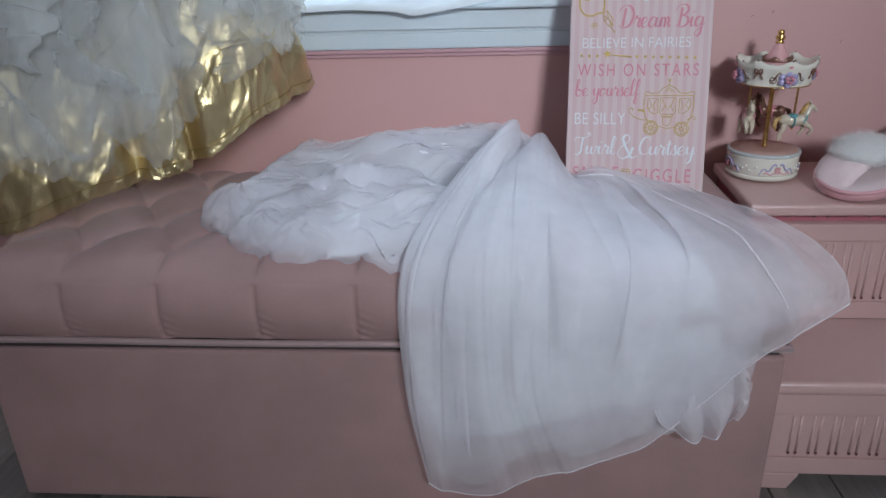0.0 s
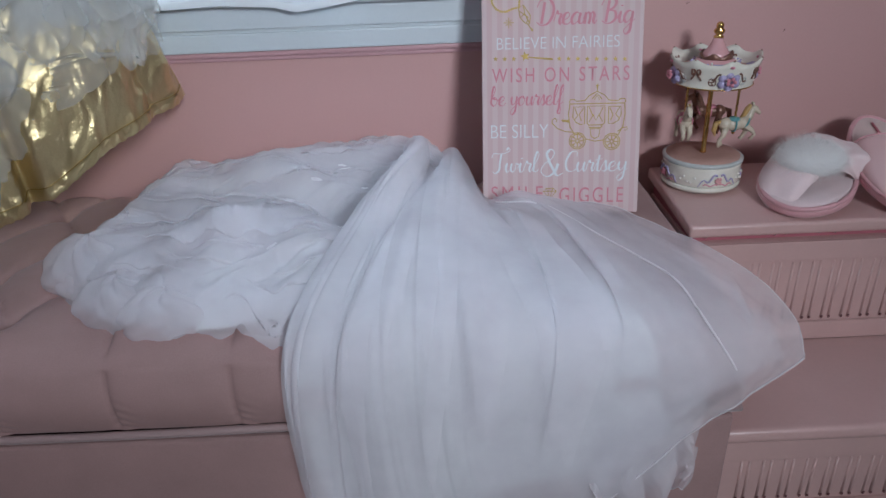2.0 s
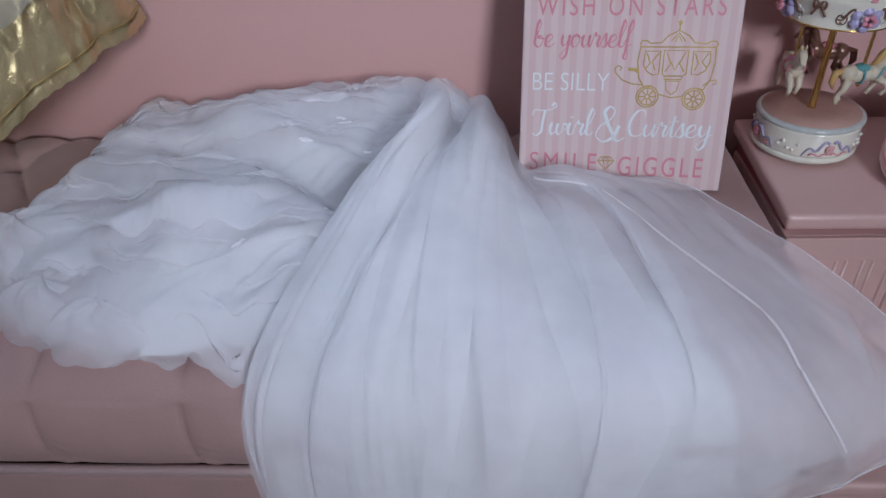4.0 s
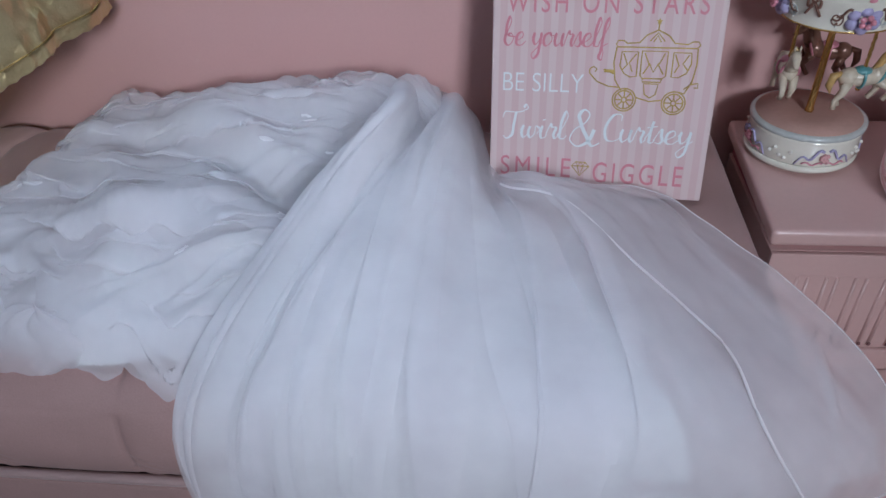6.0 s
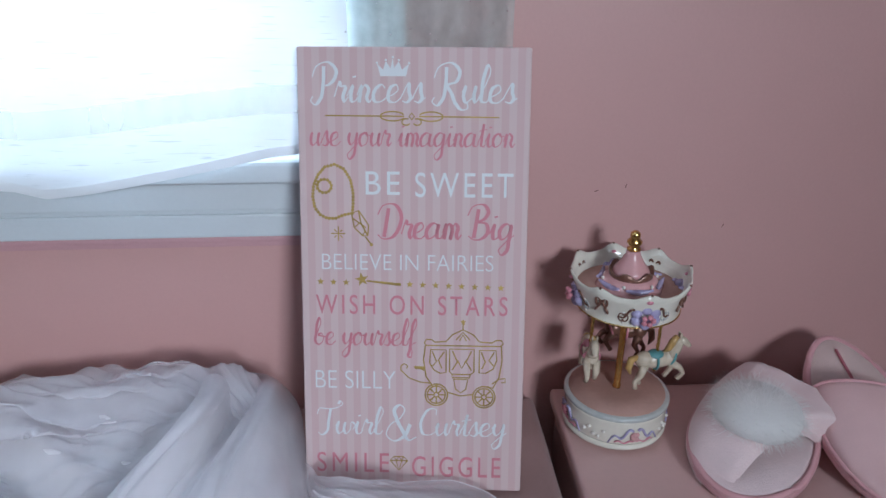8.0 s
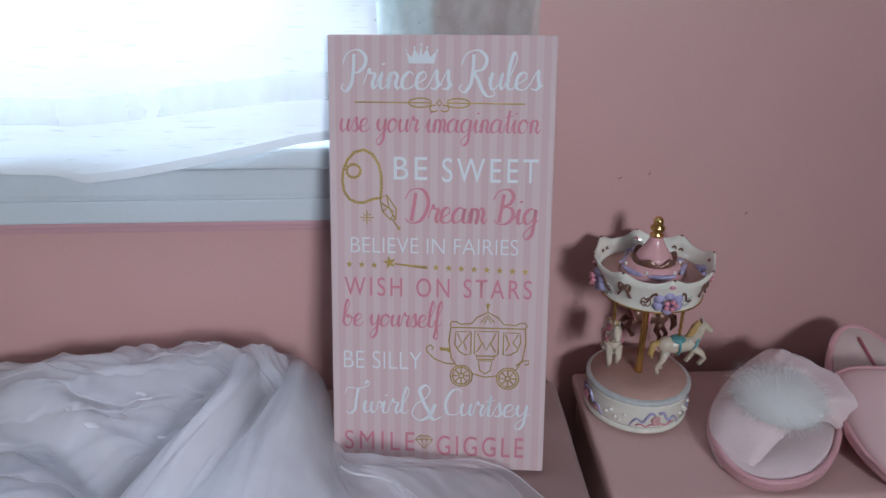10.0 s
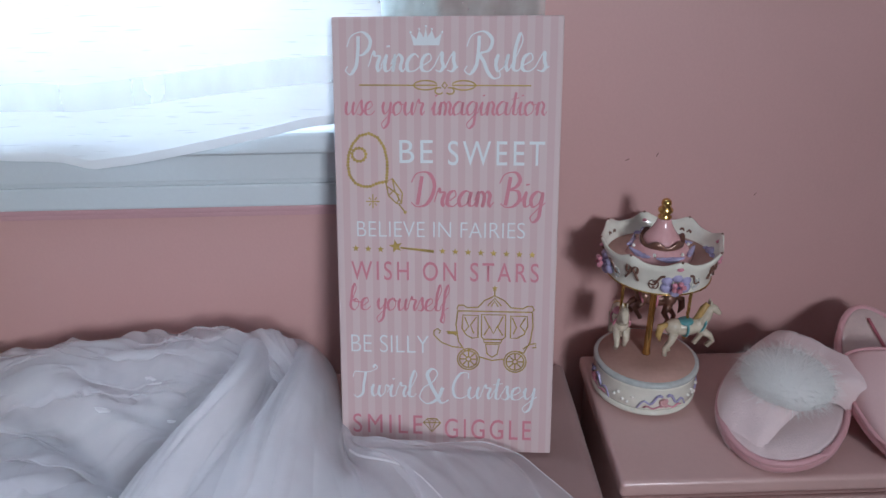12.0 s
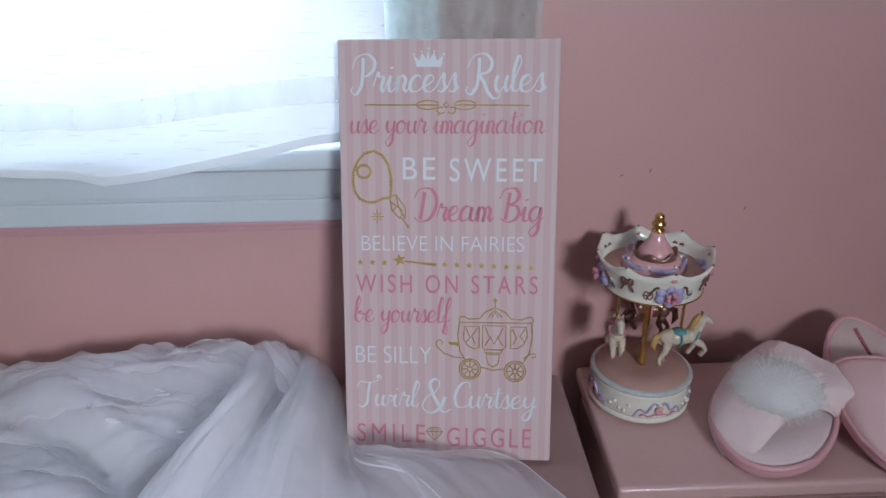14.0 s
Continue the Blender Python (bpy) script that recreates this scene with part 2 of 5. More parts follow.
def lathe(profile, n=40, bm=None, wave=None, c=(0, 0, 0)):
    """Turns a profile of (radius, height) round z. wave(angle, index) gives an added height and radius."""
    bm = bm or bmesh.new()
    rings = []
    for i, (r, z) in enumerate(profile):
        ring = []
        for j in range(n):
            q = 2 * math.pi * j / n
            dr, dz = wave(q, i) if wave else (0, 0)
            ring.append(bm.verts.new((c[0] + (r + dr) * math.cos(q), c[1] + (r + dr) * math.sin(q), c[2] + z + dz)))
        rings.append(ring)
    for a, b in zip(rings, rings[1:]):
        for j in range(n):
            bm.faces.new((a[j], a[(j + 1) % n], b[(j + 1) % n], b[j]))
    if profile[0][0] > 1e-5:
        bm.faces.new(rings[0][::-1])
    if profile[-1][0] > 1e-5:
        bm.faces.new(rings[-1])
    return bm


def sheet(xyz, thick=0.0):
    """A bmesh from an (n, m, 3) array of points."""
    bm = bmesh.new()
    n, m = xyz.shape[:2]
    vs = [[bm.verts.new(xyz[i, j]) for j in range(m)] for i in range(n)]
    for i in range(n - 1):
        for j in range(m - 1):
            bm.faces.new((vs[i][j], vs[i + 1][j], vs[i + 1][j + 1], vs[i][j + 1]))
    return bm


def spline(knots, values, x):
    """Catmull-Rom through values at knots, for an array x."""
    knots, values = np.asarray(knots, float), np.asarray(values, float)
    x = np.clip(x, knots[0], knots[-1])
    i = np.clip(np.searchsorted(knots, x, side="right") - 1, 0, len(knots) - 2)
    slope = np.gradient(values, knots, axis=0)
    h = knots[i + 1] - knots[i]
    s = (x - knots[i]) / h
    sh = s.shape + (1,) * (values.ndim - 1)
    s, h = s.reshape(sh), h.reshape(sh)
    a, b, c, d = values[i], values[i + 1], slope[i] * h, slope[i + 1] * h
    return a * (1 + 2 * s) * (1 - s) ** 2 + c * s * (1 - s) ** 2 + b * s * s * (3 - 2 * s) + d * s * s * (s - 1)


def wob(x, y, seed, octaves=4):
    """Smooth noise for arrays: sines of turning direction, about -1 to 1."""
    g = np.random.RandomState(seed)
    out, amp, f, tot = 0.0, 1.0, 1.0, 0.0
    for _ in range(octaves):
        for _ in range(3):
            a, p, k = g.uniform(0, 6.283), g.uniform(0, 6.283), f * g.uniform(0.75, 1.3)
            out = out + amp * np.sin(k * (x * np.cos(a) + y * np.sin(a)) + p + 0.7 * np.sin(0.6 * k * (x * np.sin(a) - y * np.cos(a)) + 2 * p))
        tot += amp * 1.7
        amp, f = amp * 0.55, f * 1.95
    return out / tot


def ridged(x, y, seed, octaves=3):
    """Folds: sharp creases between round backs, 0 to 1."""
    out, amp, tot, f = 0.0, 1.0, 0.0, 1.0
    for o in range(octaves):
        out = out + amp * (1 - np.abs(wob(x * f, y * f, seed + 7 * o, 2)) * 1.6).clip(0, 1)
        tot += amp
        amp, f = amp * 0.5, f * 2.1
    return out / tot


def smooth(e0, e1, x):
    s = np.clip((x - e0) / (e1 - e0), 0, 1)
    return s * s * (3 - 2 * s)


def text_mesh(body, x0, x1, base, cap, shear=0.0, fat=0.0, space=1.0, proud=0.0006):
    """Flat lettering from the built-in font, set between x0 and x1 on a base line, capitals cap high, in the xz plane facing -y."""
    c = bpy.data.curves.new("lettering", "FONT")
    c.body, c.size, c.shear, c.offset, c.extrude, c.space_character = body, 1.0, shear, fat, 0.0, space
    ob = bpy.data.objects.new("lettering", c)
    scene.collection.objects.link(ob)
    bpy.context.view_layer.update()
    me = bpy.data.meshes.new_from_object(ob.evaluated_get(bpy.context.evaluated_depsgraph_get()))
    bpy.data.objects.remove(ob)
    bpy.data.curves.remove(c)
    bm = bmesh.new()
    bm.from_mesh(me)
    bpy.data.meshes.remove(me)
    xs = [v.co.x for v in bm.verts]
    k = (x1 - x0) / (max(xs) - min(xs))
    lo = min(xs)
    for v in bm.verts:
        v.co = Vector((x0 + (v.co.x - lo) * k, -proud, base + v.co.y * cap / 0.69))
    return bm


# ---- the room ----
WALL_Y = 1.50
# the unseen left and top of the window are enlarged to light the gown
WX0, WX1, WZ0, WZ1 = -1.20, 0.19, 0.835, 2.23


def wall(name, boxes, label, paint=M_WALL):
    bm = bmesh.new()
    for b in boxes:
        box(*b, bm=bm)
    return tagged(part(name, bm, paint), label, "wall", kind="structure")


wall("wall_north", [(-1.7, WX0, WALL_Y, 1.64, 0, 2.4), (WX1, 2.2, WALL_Y, 1.64, 0, 2.4), (WX0, WX1, WALL_Y, 1.64, 0, WZ0), (WX0, WX1, WALL_Y, 1.64, WZ1, 2.4)],
     "pink painted wall with a curtained window")
wall("wall_east", [(2.2, 2.32, -2.4, 1.64, 0, 2.4)], "plain pale pink side wall", M_PALE)
wall("wall_south", [(-1.7, 0.93, -2.4, -2.28, 0, 2.4), (1.57, 2.2, -2.4, -2.28, 0, 2.4), (0.93, 1.57, -2.4, -2.28, 0, 1.62), (0.93, 1.57, -2.4, -2.28, 2.34, 2.4)], "plain pale pink rear wall with a window opening", M_PALE)
wall("wall_west", [(-1.82, -1.7, -2.4, 1.64, 0, 2.4)], "plain pale pink side wall", M_PALE)
tagged(part("ceiling", box(-1.82, 2.32, -2.4, 1.64, 2.4, 2.5), M_CEIL), "plain white painted ceiling", "ceiling", kind="structure")
floor = tagged(part("floor", box(-1.82, 2.32, -2.4, 1.64, -0.08, -0.012), M_DARK), "grey wood plank floor", "floor", kind="structure")

for sx, sz, a_ in ((0.552, 0.781, 70), (0.513, 0.775, 20), (0.693, 0.722, 65)):
    q_ = radians(a_)
    scuff = part("scuff", tube([(sx - 0.003 * math.cos(q_), 1.4999, sz - 0.003 * math.sin(q_)), (sx, 1.4999, sz), (sx + 0.003 * math.cos(q_), 1.4999, sz + 0.003 * math.sin(q_))], [0.0003, 0.0007, 0.0003], flat=0.3), M_HOLE, bpy.data.objects["wall_north"])

# window: frame, pane, stool, apron and casing
win = thing("window_1", Matrix.Identity(4), "white painted window frame above a stepped sill", "window", kind="structure")
bm = box(WX0, WX1, 1.57, 1.60, WZ0, WZ0 + 0.05, 0.004)
box(WX0, WX1, 1.57, 1.60, WZ1 - 0.05, WZ1, 0.004, bm=bm)
box(WX0, WX0 + 0.045, 1.57, 1.60, WZ0 + 0.05, WZ1 - 0.05, 0.004, bm=bm)
box(WX1 - 0.045, WX1, 1.57, 1.60, WZ0 + 0.05, WZ1 - 0.05, 0.004, bm=bm)
box(WX0 + 0.045, WX1 - 0.045, 1.572, 1.598, 1.50, 1.54, 0.004, bm=bm)
part("window_frame", bm, M_TRIM, win)
pane = part("pane", box(WX0 + 0.03, WX1 - 0.03, 1.583, 1.587, WZ0 + 0.03, WZ1 - 0.03), m_glass, win)
pane.visible_shadow = False
part("window_sill", box(WX0 - 0.09, WX1 + 0.09, 1.462, 1.565, 0.803, 0.834, 0.007, 3), M_TRIM, win)
part("apron", box(WX0 - 0.06, WX1 + 0.06, 1.480, 1.4995, 0.764, 0.8025, 0.002), M_TRIM, win)
part("apron_step", box(WX0 - 0.06, WX1 + 0.06, 1.486, 1.4995, 0.757, 0.7645, 0.002), M_TRIM, win)
part("lower_apron", box(WX0 - 0.06, WX1 + 0.06, 1.483, 1.4995, 0.726, 0.7575, 0.003), M_TRIM, win)
part("casing", box(WX1 + 0.001, WX1 + 0.075, 1.482, 1.4995, 0.835, 2.25, 0.004), M_TRIM, win)
part("casing", box(WX0 - 0.075, WX0 - 0.001, 1.482, 1.4995, 0.835, 2.25, 0.004), M_TRIM, win)
part("casing", box(WX0 - 0.075, WX1 + 0.075, 1.482, 1.4995, 2.251, 2.32, 0.004), M_TRIM, win)
bm = box(-1.7, WX1 + 0.05, 1.487, 1.4995, 0.7165, 0.7255, 0.003)
box(-1.7, WX1 + 0.05, 1.4935, 1.4995, 0.7085, 0.716, 0.002, bm=bm)
tagged(part("trim", bm, M_MOULD), "thin pink painted moulding under the sill", "moulding", kind="structure")

# curtain
a = np.linspace(0, 1, 150)[:, None] * np.ones((1, 110))
b = np.ones((150, 1)) * np.linspace(0, 1, 110)[None, :]
cx = WX0 - 0.05 + a * (WX1 - WX0 + 0.06)
hem_z = np.interp(cx, [-1.0, -0.45, -0.29, -0.20, -0.163, -0.10, -0.007, 0.06, 0.108, 0.25], [0.80, 0.802, 0.808, 0.802, 0.793, 0.802, 0.818, 0.831, 0.842, 0.86])
# cloth stops out of view at 1.535; added bare glass above brightens the gown
cz = hem_z * (1 - b) + 1.535 * b
cy = 1.452 + 0.006 * wob(cx * 9, cz * 3, 3) + 0.004 * wob(cx * 22, cz * 6, 5, 3) - 0.008 * np.exp(-((cz - 0.88 - 0.03 * np.sin(cx * 5)) / 0.02) ** 2)
cy = cy + 0.012 * smooth(0.80, 1.1, cz)
curtain = thing("curtain", pose(-0.63, 1.46, 1.53), "white slub voile curtain with a lifted pointed hem, cut short out of view", "curtain")


def under(parent, ob):
    """Keeps a part at its place in the room under a thing that has its own base."""
    ob.parent = parent
    ob.matrix_parent_inverse = parent.matrix_world.inverted()
    return ob


under(curtain, part("cloth", sheet(np.stack([cx, cy, cz], -1)), M_CURTAIN, smooth=True))
hb = np.stack([np.stack([cx[:, 0], cy[:, 0] - 0.0015 - 0.0006 * k, hem_z[:, 0] + 0.006 * k], -1) for k in range(3)], 1)
under(curtain, part("hem", sheet(hb), M_HEM, smooth=True))
band_ = np.array([0.070, 0.078, 0.086, 0.094, 0.100])
tk = [np.stack([cx[:, 0], cy[:, 8] - 0.003 + 0.002 * k, 0.80 + 0.45 * (hem_z[:, 0] - 0.80) + b_ + 0.006 * np.sin(cx[:, 0] * 7 + 1)], -1) for k, b_ in enumerate(band_)]
under(curtain, part("tuck", sheet(np.stack(tk, 1)), M_NET_CREAM, smooth=True))
under(curtain, part("rod", tube([(-1.60, 1.464, 1.535), (0.30, 1.464, 1.535)], 0.007, n=12), M_TRIM, smooth=True))

# glitter net hanging beside the window
a = np.linspace(0, 1, 40)[:, None] * np.ones((1, 60))
b = np.ones((40, 1)) * np.linspace(0, 1, 60)[None, :]
gx, gz = 0.185 + 0.205 * a, 0.86 + b * 1.40
gy = 1.466 + 0.011 * np.sin(a * 21 + 0.8 * np.sin(gz * 4)) + 0.004 * wob(a * 9, gz * 5, 8)
net = thing("glitter_drape", pose(0.29, 1.47, 2.26), "pale mint glitter net drape hanging beside the window", "drape")
under(net, part("cloth", sheet(np.stack([gx, gy, gz], -1)), M_GLITTER, smooth=True))
under(net, part("rod", tube([(-1.60, 1.47, 2.27), (0.42, 1.47, 2.27)], 0.008, n=12), M_TRIM, smooth=True))
bm = bmesh.new()
g = np.random.RandomState(4)
for _ in range(150):
    ball((g.uniform(0.19, 0.385), 1.4505 + g.uniform(-0.001, 0.004), g.uniform(0.93, 1.25)), g.uniform(0.0005, 0.0012), bm, 5, 4)
under(net, tagged(part("sequins", bm, M_CRYSTAL), "scattered silver sequins", kind="stuff"))

# ---- the storage bench ----
BX0, BX1, BY0, BY1 = -0.862, 0.449, 0.953, 1.484
bench = thing("storage_bench", pose((BX0 + BX1) / 2, (BY0 + BY1) / 2, 0), "dusty pink velvet storage bench with a button-tufted lid", "bench")


def tuft(x, y):
    """Height of the tufted pad over its crease level, 0 to 1."""
    p, q = (x + 0.217) / 0.159, (y - 1.042) / 0.118
    al, be = p + q / 2, q / 2 - p
    dia = (np.abs(np.sin(np.pi * al)) * np.abs(np.sin(np.pi * be))) ** 0.19
    fr = np.abs(np.sin(np.pi * p)) ** 0.13
    k = smooth(-0.35, 0.12, q)
    h = fr * (1 - k) + dia * k
    p2 = p - 0.5 * (np.round(q) % 2)
    d2 = ((p2 - np.round(p2)) * 0.159) ** 2 + ((q - np.round(q)) * 0.118) ** 2
    h = h - 0.5 * np.exp(-d2 / 0.016 ** 2) * (q > -0.5)
    flat = smooth(0.24, 0.32, x)
    return h * (1 - flat) + 0.9 * flat


def pad_z(x, y):
    """Top of the bench pad."""
    edge = np.minimum(np.minimum((y - BY0) / 0.09, (BY1 - y) / 0.022), np.minimum(x - BX0, BX1 - x) / 0.022).clip(0, 1)
    return 0.425 + 0.045 * np.sqrt(1 - (1 - edge) ** 2) + 0.028 * (tuft(x, y) - 0.78) * smooth(0.0, 0.5, edge)


# the lid pad: front wall rolls over into the top
nx, ns = 330, 170
xs = np.linspace(0, 1, nx)[:, None] * np.ones((1, ns))
sv = np.ones((nx, 1)) * np.linspace(0, 1, ns)[None, :]
X = BX0 + (BX1 - BX0) * xs
fs = sv / 0.2
front = sv < 0.2
yt = BY0 + 0.004 + (BY1 - BY0 - 0.008) * ((sv - 0.2) / 0.8).clip(0, 1) ** 1.25
bulge = 0.010 * np.sin(np.pi * fs.clip(0, 1)) + 0.021 * (tuft(X, np.full_like(X, 1.0)) - 0.8) * np.sin(np.pi * fs.clip(0, 1)) ** 0.5
Zt = pad_z(X, yt)
z_edge = pad_z(X, np.full_like(X, BY0 + 0.004))
Y = np.where(front, BY0 + 0.004 - bulge * 1.2, yt)
Z = np.where(front, 0.340 + (z_edge - 0.340) * fs, Zt)
Z = Z + 0.0012 * wob(X * 30, Y * 30 + Z * 30, 12)
pq = (X + 0.217) / 0.159
Y = Y - np.where(front, 0.0016 * np.sin(150 * X + 40 * fs) * np.exp(-(((pq - np.round(pq)) * 0.159 - 0.012) / 0.016) ** 2) * smooth(0.75, 0.1, fs), 0.0)
under(bench, part("tufted_pad", sheet(np.stack([X, Y, Z], -1)), M_VELVET, smooth=True))
bm = box(BX0 + 0.004, BX1 - 0.004, BY0 + 0.012, BY1, 0.336, 0.418, 0.004)
under(bench, part("pad_core", bm, M_VELVET))
for zz, nm in ((0.3365, "piping"),):
    k = 0.002
    loop = [(BX0 - k, BY0 - k), (BX1 + k, BY0 - k), (BX1 + k, BY1 - 0.002), (BX0 - k, BY1 - 0.002)]
    pts = []
    for (x0, y0), (x1, y1) in zip(loop, loop[1:] + loop[:1]):
        for i in range(24):
            s = i / 24
            pts.append((x0 + (x1 - x0) * s, y0 + (y1 - y0) * s, zz + 0.0012 * math.sin(9 * (x0 + (x1 - x0) * s) + 2)))
    under(bench, part(nm, tube(pts, 0.0058, n=8, closed=True), M_PIPING, smooth=True))
# near-black board: the shade of the gap under the lid is in its colour
under(bench, part("lid_board", box(BX0 + 0.01, BX1 - 0.01, BY0 + 0.009, BY1 - 0.004, 0.318, 0.331), M_DARK))
# velvet box with slightly soft faces
bm = box(BX0 + 0.004, BX1 - 0.001, BY0 + 0.001, BY1 - 0.002, 0.008, 0.319, 0.008, 3)
under(bench, part("velvet_box", bm, M_VELVET, smooth=False))
for lx in (BX0 + 0.06, BX1 - 0.06):
    for ly in (BY0 + 0.06, BY1 - 0.06):
        under(bench, part("foot", lathe([(0.018, 0.0), (0.02, 0.008)], 14, c=(lx, ly, 0)), M_DARK))
for r in range(4):
    for i in range(-5, 5):
        bx, by = -0.217 + 0.159 * (i + 0.5 * (r % 2)), 1.042 + 0.118 * r
        if BX0 + 0.05 < bx < 0.22 and by < BY1 - 0.04:
            bz = float(pad_z(np.array([bx]), np.array([by]))[0])
            b_ = lathe([(0.0, -0.004), (0.0100, -0.003), (0.0112, 0.0), (0.0075, 0.0042), (0.0, 0.0045)], 12, c=(bx, by, bz + 0.0025))
            under(bench, part("tuft_button", b_, M_CRYSTAL if (r + i) % 3 == 0 and r == 0 else M_VELVET, smooth=True))

# ---- the step-shaped night table ----
NX0, NX1 = 0.466, 1.02
night = thing("step_nightstand", pose((NX0 + NX1) / 2, 1.25, 0), "glossy pink painted two-step nightstand with reeded fronts", "nightstand")
bm = box(NX0, NX1, 1.234, 1.478, 0.446, 0.468, 0.007, 4)
for w_ in bm.verts:
    w_.co.z += (w_.co.y - 1.24) * 0.055
under(night, part("top", bm, M_NIGHT, smooth=True))
# set-back strip under the top, a deeper pink than the body
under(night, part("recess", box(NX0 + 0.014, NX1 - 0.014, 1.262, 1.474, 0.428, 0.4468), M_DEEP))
under(night, part("upper_body", box(NX0 + 0.010, NX1 - 0.010, 1.250, 1.476, 0.230, 0.4275, 0.002), M_NIGHT))
bm = box(NX0 + 0.010, NX1 - 0.010, 1.243, 1.2497, 0.393, 0.4275, 0.002)
under(night, part("rail", bm, M_NIGHT))
under(night, part("rail", box(NX0 + 0.010, NX1 - 0.010, 1.243, 1.2497, 0.2322, 0.268, 0.002), M_NIGHT))
under(night, part("tread", box(NX0 + 0.001, NX1, 1.015, 1.2495, 0.207, 0.2325, 0.010, 4), M_NIGHT, smooth=True))
under(night, part("lower_body", box(NX0 + 0.010, NX1 - 0.010, 1.036, 1.474, 0.045, 0.2065, 0.002), M_NIGHT))
under(night, part("rail", box(NX0 + 0.010, NX1 - 0.010, 1.029, 1.0357, 0.160, 0.2065, 0.002), M_NIGHT))
under(night, part("rail", box(NX0 + 0.010, NX1 - 0.010, 1.029, 1.0357, 0.034, 0.068, 0.002), M_NIGHT))
for fx in (NX0 + 0.010, NX1 - 0.060):
    bm = box(fx, fx + 0.05, 1.029, 1.08, 0.0, 0.034, 0.003)
    for v in bm.verts:
        if v.co.z > 0.02:
            v.co.x += 0.016 * (1 if fx < 0.7 else -1) * (1 if (v.co.x > fx + 0.025) == (fx < 0.7) else 0)
    under(night, part("foot", bm, M_NIGHT))
    under(night, part("foot", box(fx, fx + 0.05, 1.42, 1.47, 0.0, 0.045, 0.003), M_NIGHT))


def reed_mesh(h):
    bm = bmesh.new()
    tube([(0, 0.0012, 0), (0, 0.0012, h)], 0.0028, bm, n=8)
    ball((0, 0.0012, h), 0.0028, bm, 8, 5)
    d = bpy.data.meshes.new("reed")
    bm.to_mesh(d)
    bm.free()
    d.materials.append(M_NIGHT)
    d.polygons.foreach_set("use_smooth", [True] * len(d.polygons))
    return d


# nothing is drilled: a dark bead gives the shade inside each hole
hole = bpy.data.meshes.new("peg_hole")
bm = ball((0, 0, 0), (0.0026, 0.0012, 0.0030), None, 8, 6)
bm.to_mesh(hole)
bm.free()
hole.materials.append(M_HOLE)
for y0, z0, h in ((1.2495, 0.274, 0.110), (1.0355, 0.075, 0.076)):
    reed = reed_mesh(h)
    for i in range(26):
        rx = NX0 + 0.052 + 0.0345 * (i // 2) + 0.0125 * (i % 2)
        if rx < NX1 - 0.04:
            o = new("reed", reed)
            o.location = (rx, y0, z0)
            under(night, o)
            o = new("peg_hole", hole)
            o.location = (rx, y0 - 0.0018, z0 + 0.001)
            under(night, o)
bm = bmesh.new()
g = np.random.RandomState(9)
stone = bpy.data.meshes.new("rhinestone")
ball((0, 0, 0), (0.0022, 0.0018, 0.0022), bm, 6, 4)
bm.to_mesh(stone)
bm.free()
stone.materials.append(M_CRYSTAL)
for i in range(60):
    o = new("rhinestone", stone)
    o.location = (NX0 + 0.03 + 0.0082 * i + g.uniform(-0.002, 0.002), 1.260 + g.uniform(-0.002, 0.001), 0.4375 + g.uniform(-0.003, 0.004))
    o.rotation_euler = (g.uniform(0, 3), g.uniform(0, 3), g.uniform(0, 3))
    under(night, o)

# ---- the printed canvas ----
ax, az, an = Vector((0.99552, -0.09444, 0.00393)), Vector((0.02037, 0.25505, 0.96671)), Vector((-0.0923, -0.9623, 0.25583))
sign_m = Matrix.Translation((0.13565, 1.29743, 0.48)) @ Matrix((ax, -an, az)).transposed().to_4x4()
sign = thing("canvas_sign", sign_m, "pink striped canvas print with white, pink and gold lettering", "wall art")
CW, CH = 0.254, 0.508
part("canvas", box(0, CW, 0, 0.034, 0, CH, 0.0025, 2), M_CANVAS, sign)


def words(body, x0, x1, base, cap, ink, shear=0.0, fat=0.0, space=1.0):
    part("lettering", text_mesh(body, x0 / 1000, x1 / 1000, base / 1000, cap / 1000, shear, fat, space), ink, sign, "printed words: " + body.lower())


# brush script: each letter is a few pen strokes in hundredths of the height of a small letter
PEN = {}


def glyph(letter, wide, *strokes):
    PEN[letter] = (wide, strokes)


glyph("a", 105, [(75, 85), (50, 100), (15, 75), (5, 35), (20, 3), (45, 10), (72, 50), (78, 95), (72, 40), (78, 8), (95, 5), (112, 30)])
glyph("b", 92, [(0, 30), (30, 120), (42, 190), (30, 212), (18, 180), (12, 90), (15, 20), (40, 0), (70, 25), (72, 70), (50, 90), (34, 78), (95, 62)])
glyph("c", 80, [(70, 80), (50, 100), (20, 80), (7, 40), (20, 5), (50, 5), (86, 32)])
glyph("e", 80, [(0, 30), (35, 45), (62, 75), (50, 100), (25, 90), (10, 50), (20, 8), (50, 2), (86, 32)])
glyph("f", 62, [(0, 30), (40, 110), (60, 180), (50, 212), (35, 180), (28, 80), (25, -30), (22, -85), (35, -92), (45, -40), (35, 5), (70, 30)])
glyph("g", 95, [(75, 85), (50, 100), (15, 75), (8, 35), (25, 3), (50, 15), (75, 92), (72, 0), (62, -75), (35, -95), (15, -70), (40, -30), (100, 30)])
glyph("i", 55, [(0, 35), (25, 95), (22, 30), (30, 4), (48, 8), (62, 32)], [(30, 148), (33, 138)])
glyph("l", 50, [(0, 30), (35, 120), (45, 190), (33, 212), (20, 170), (15, 60), (22, 8), (40, 5), (60, 32)])
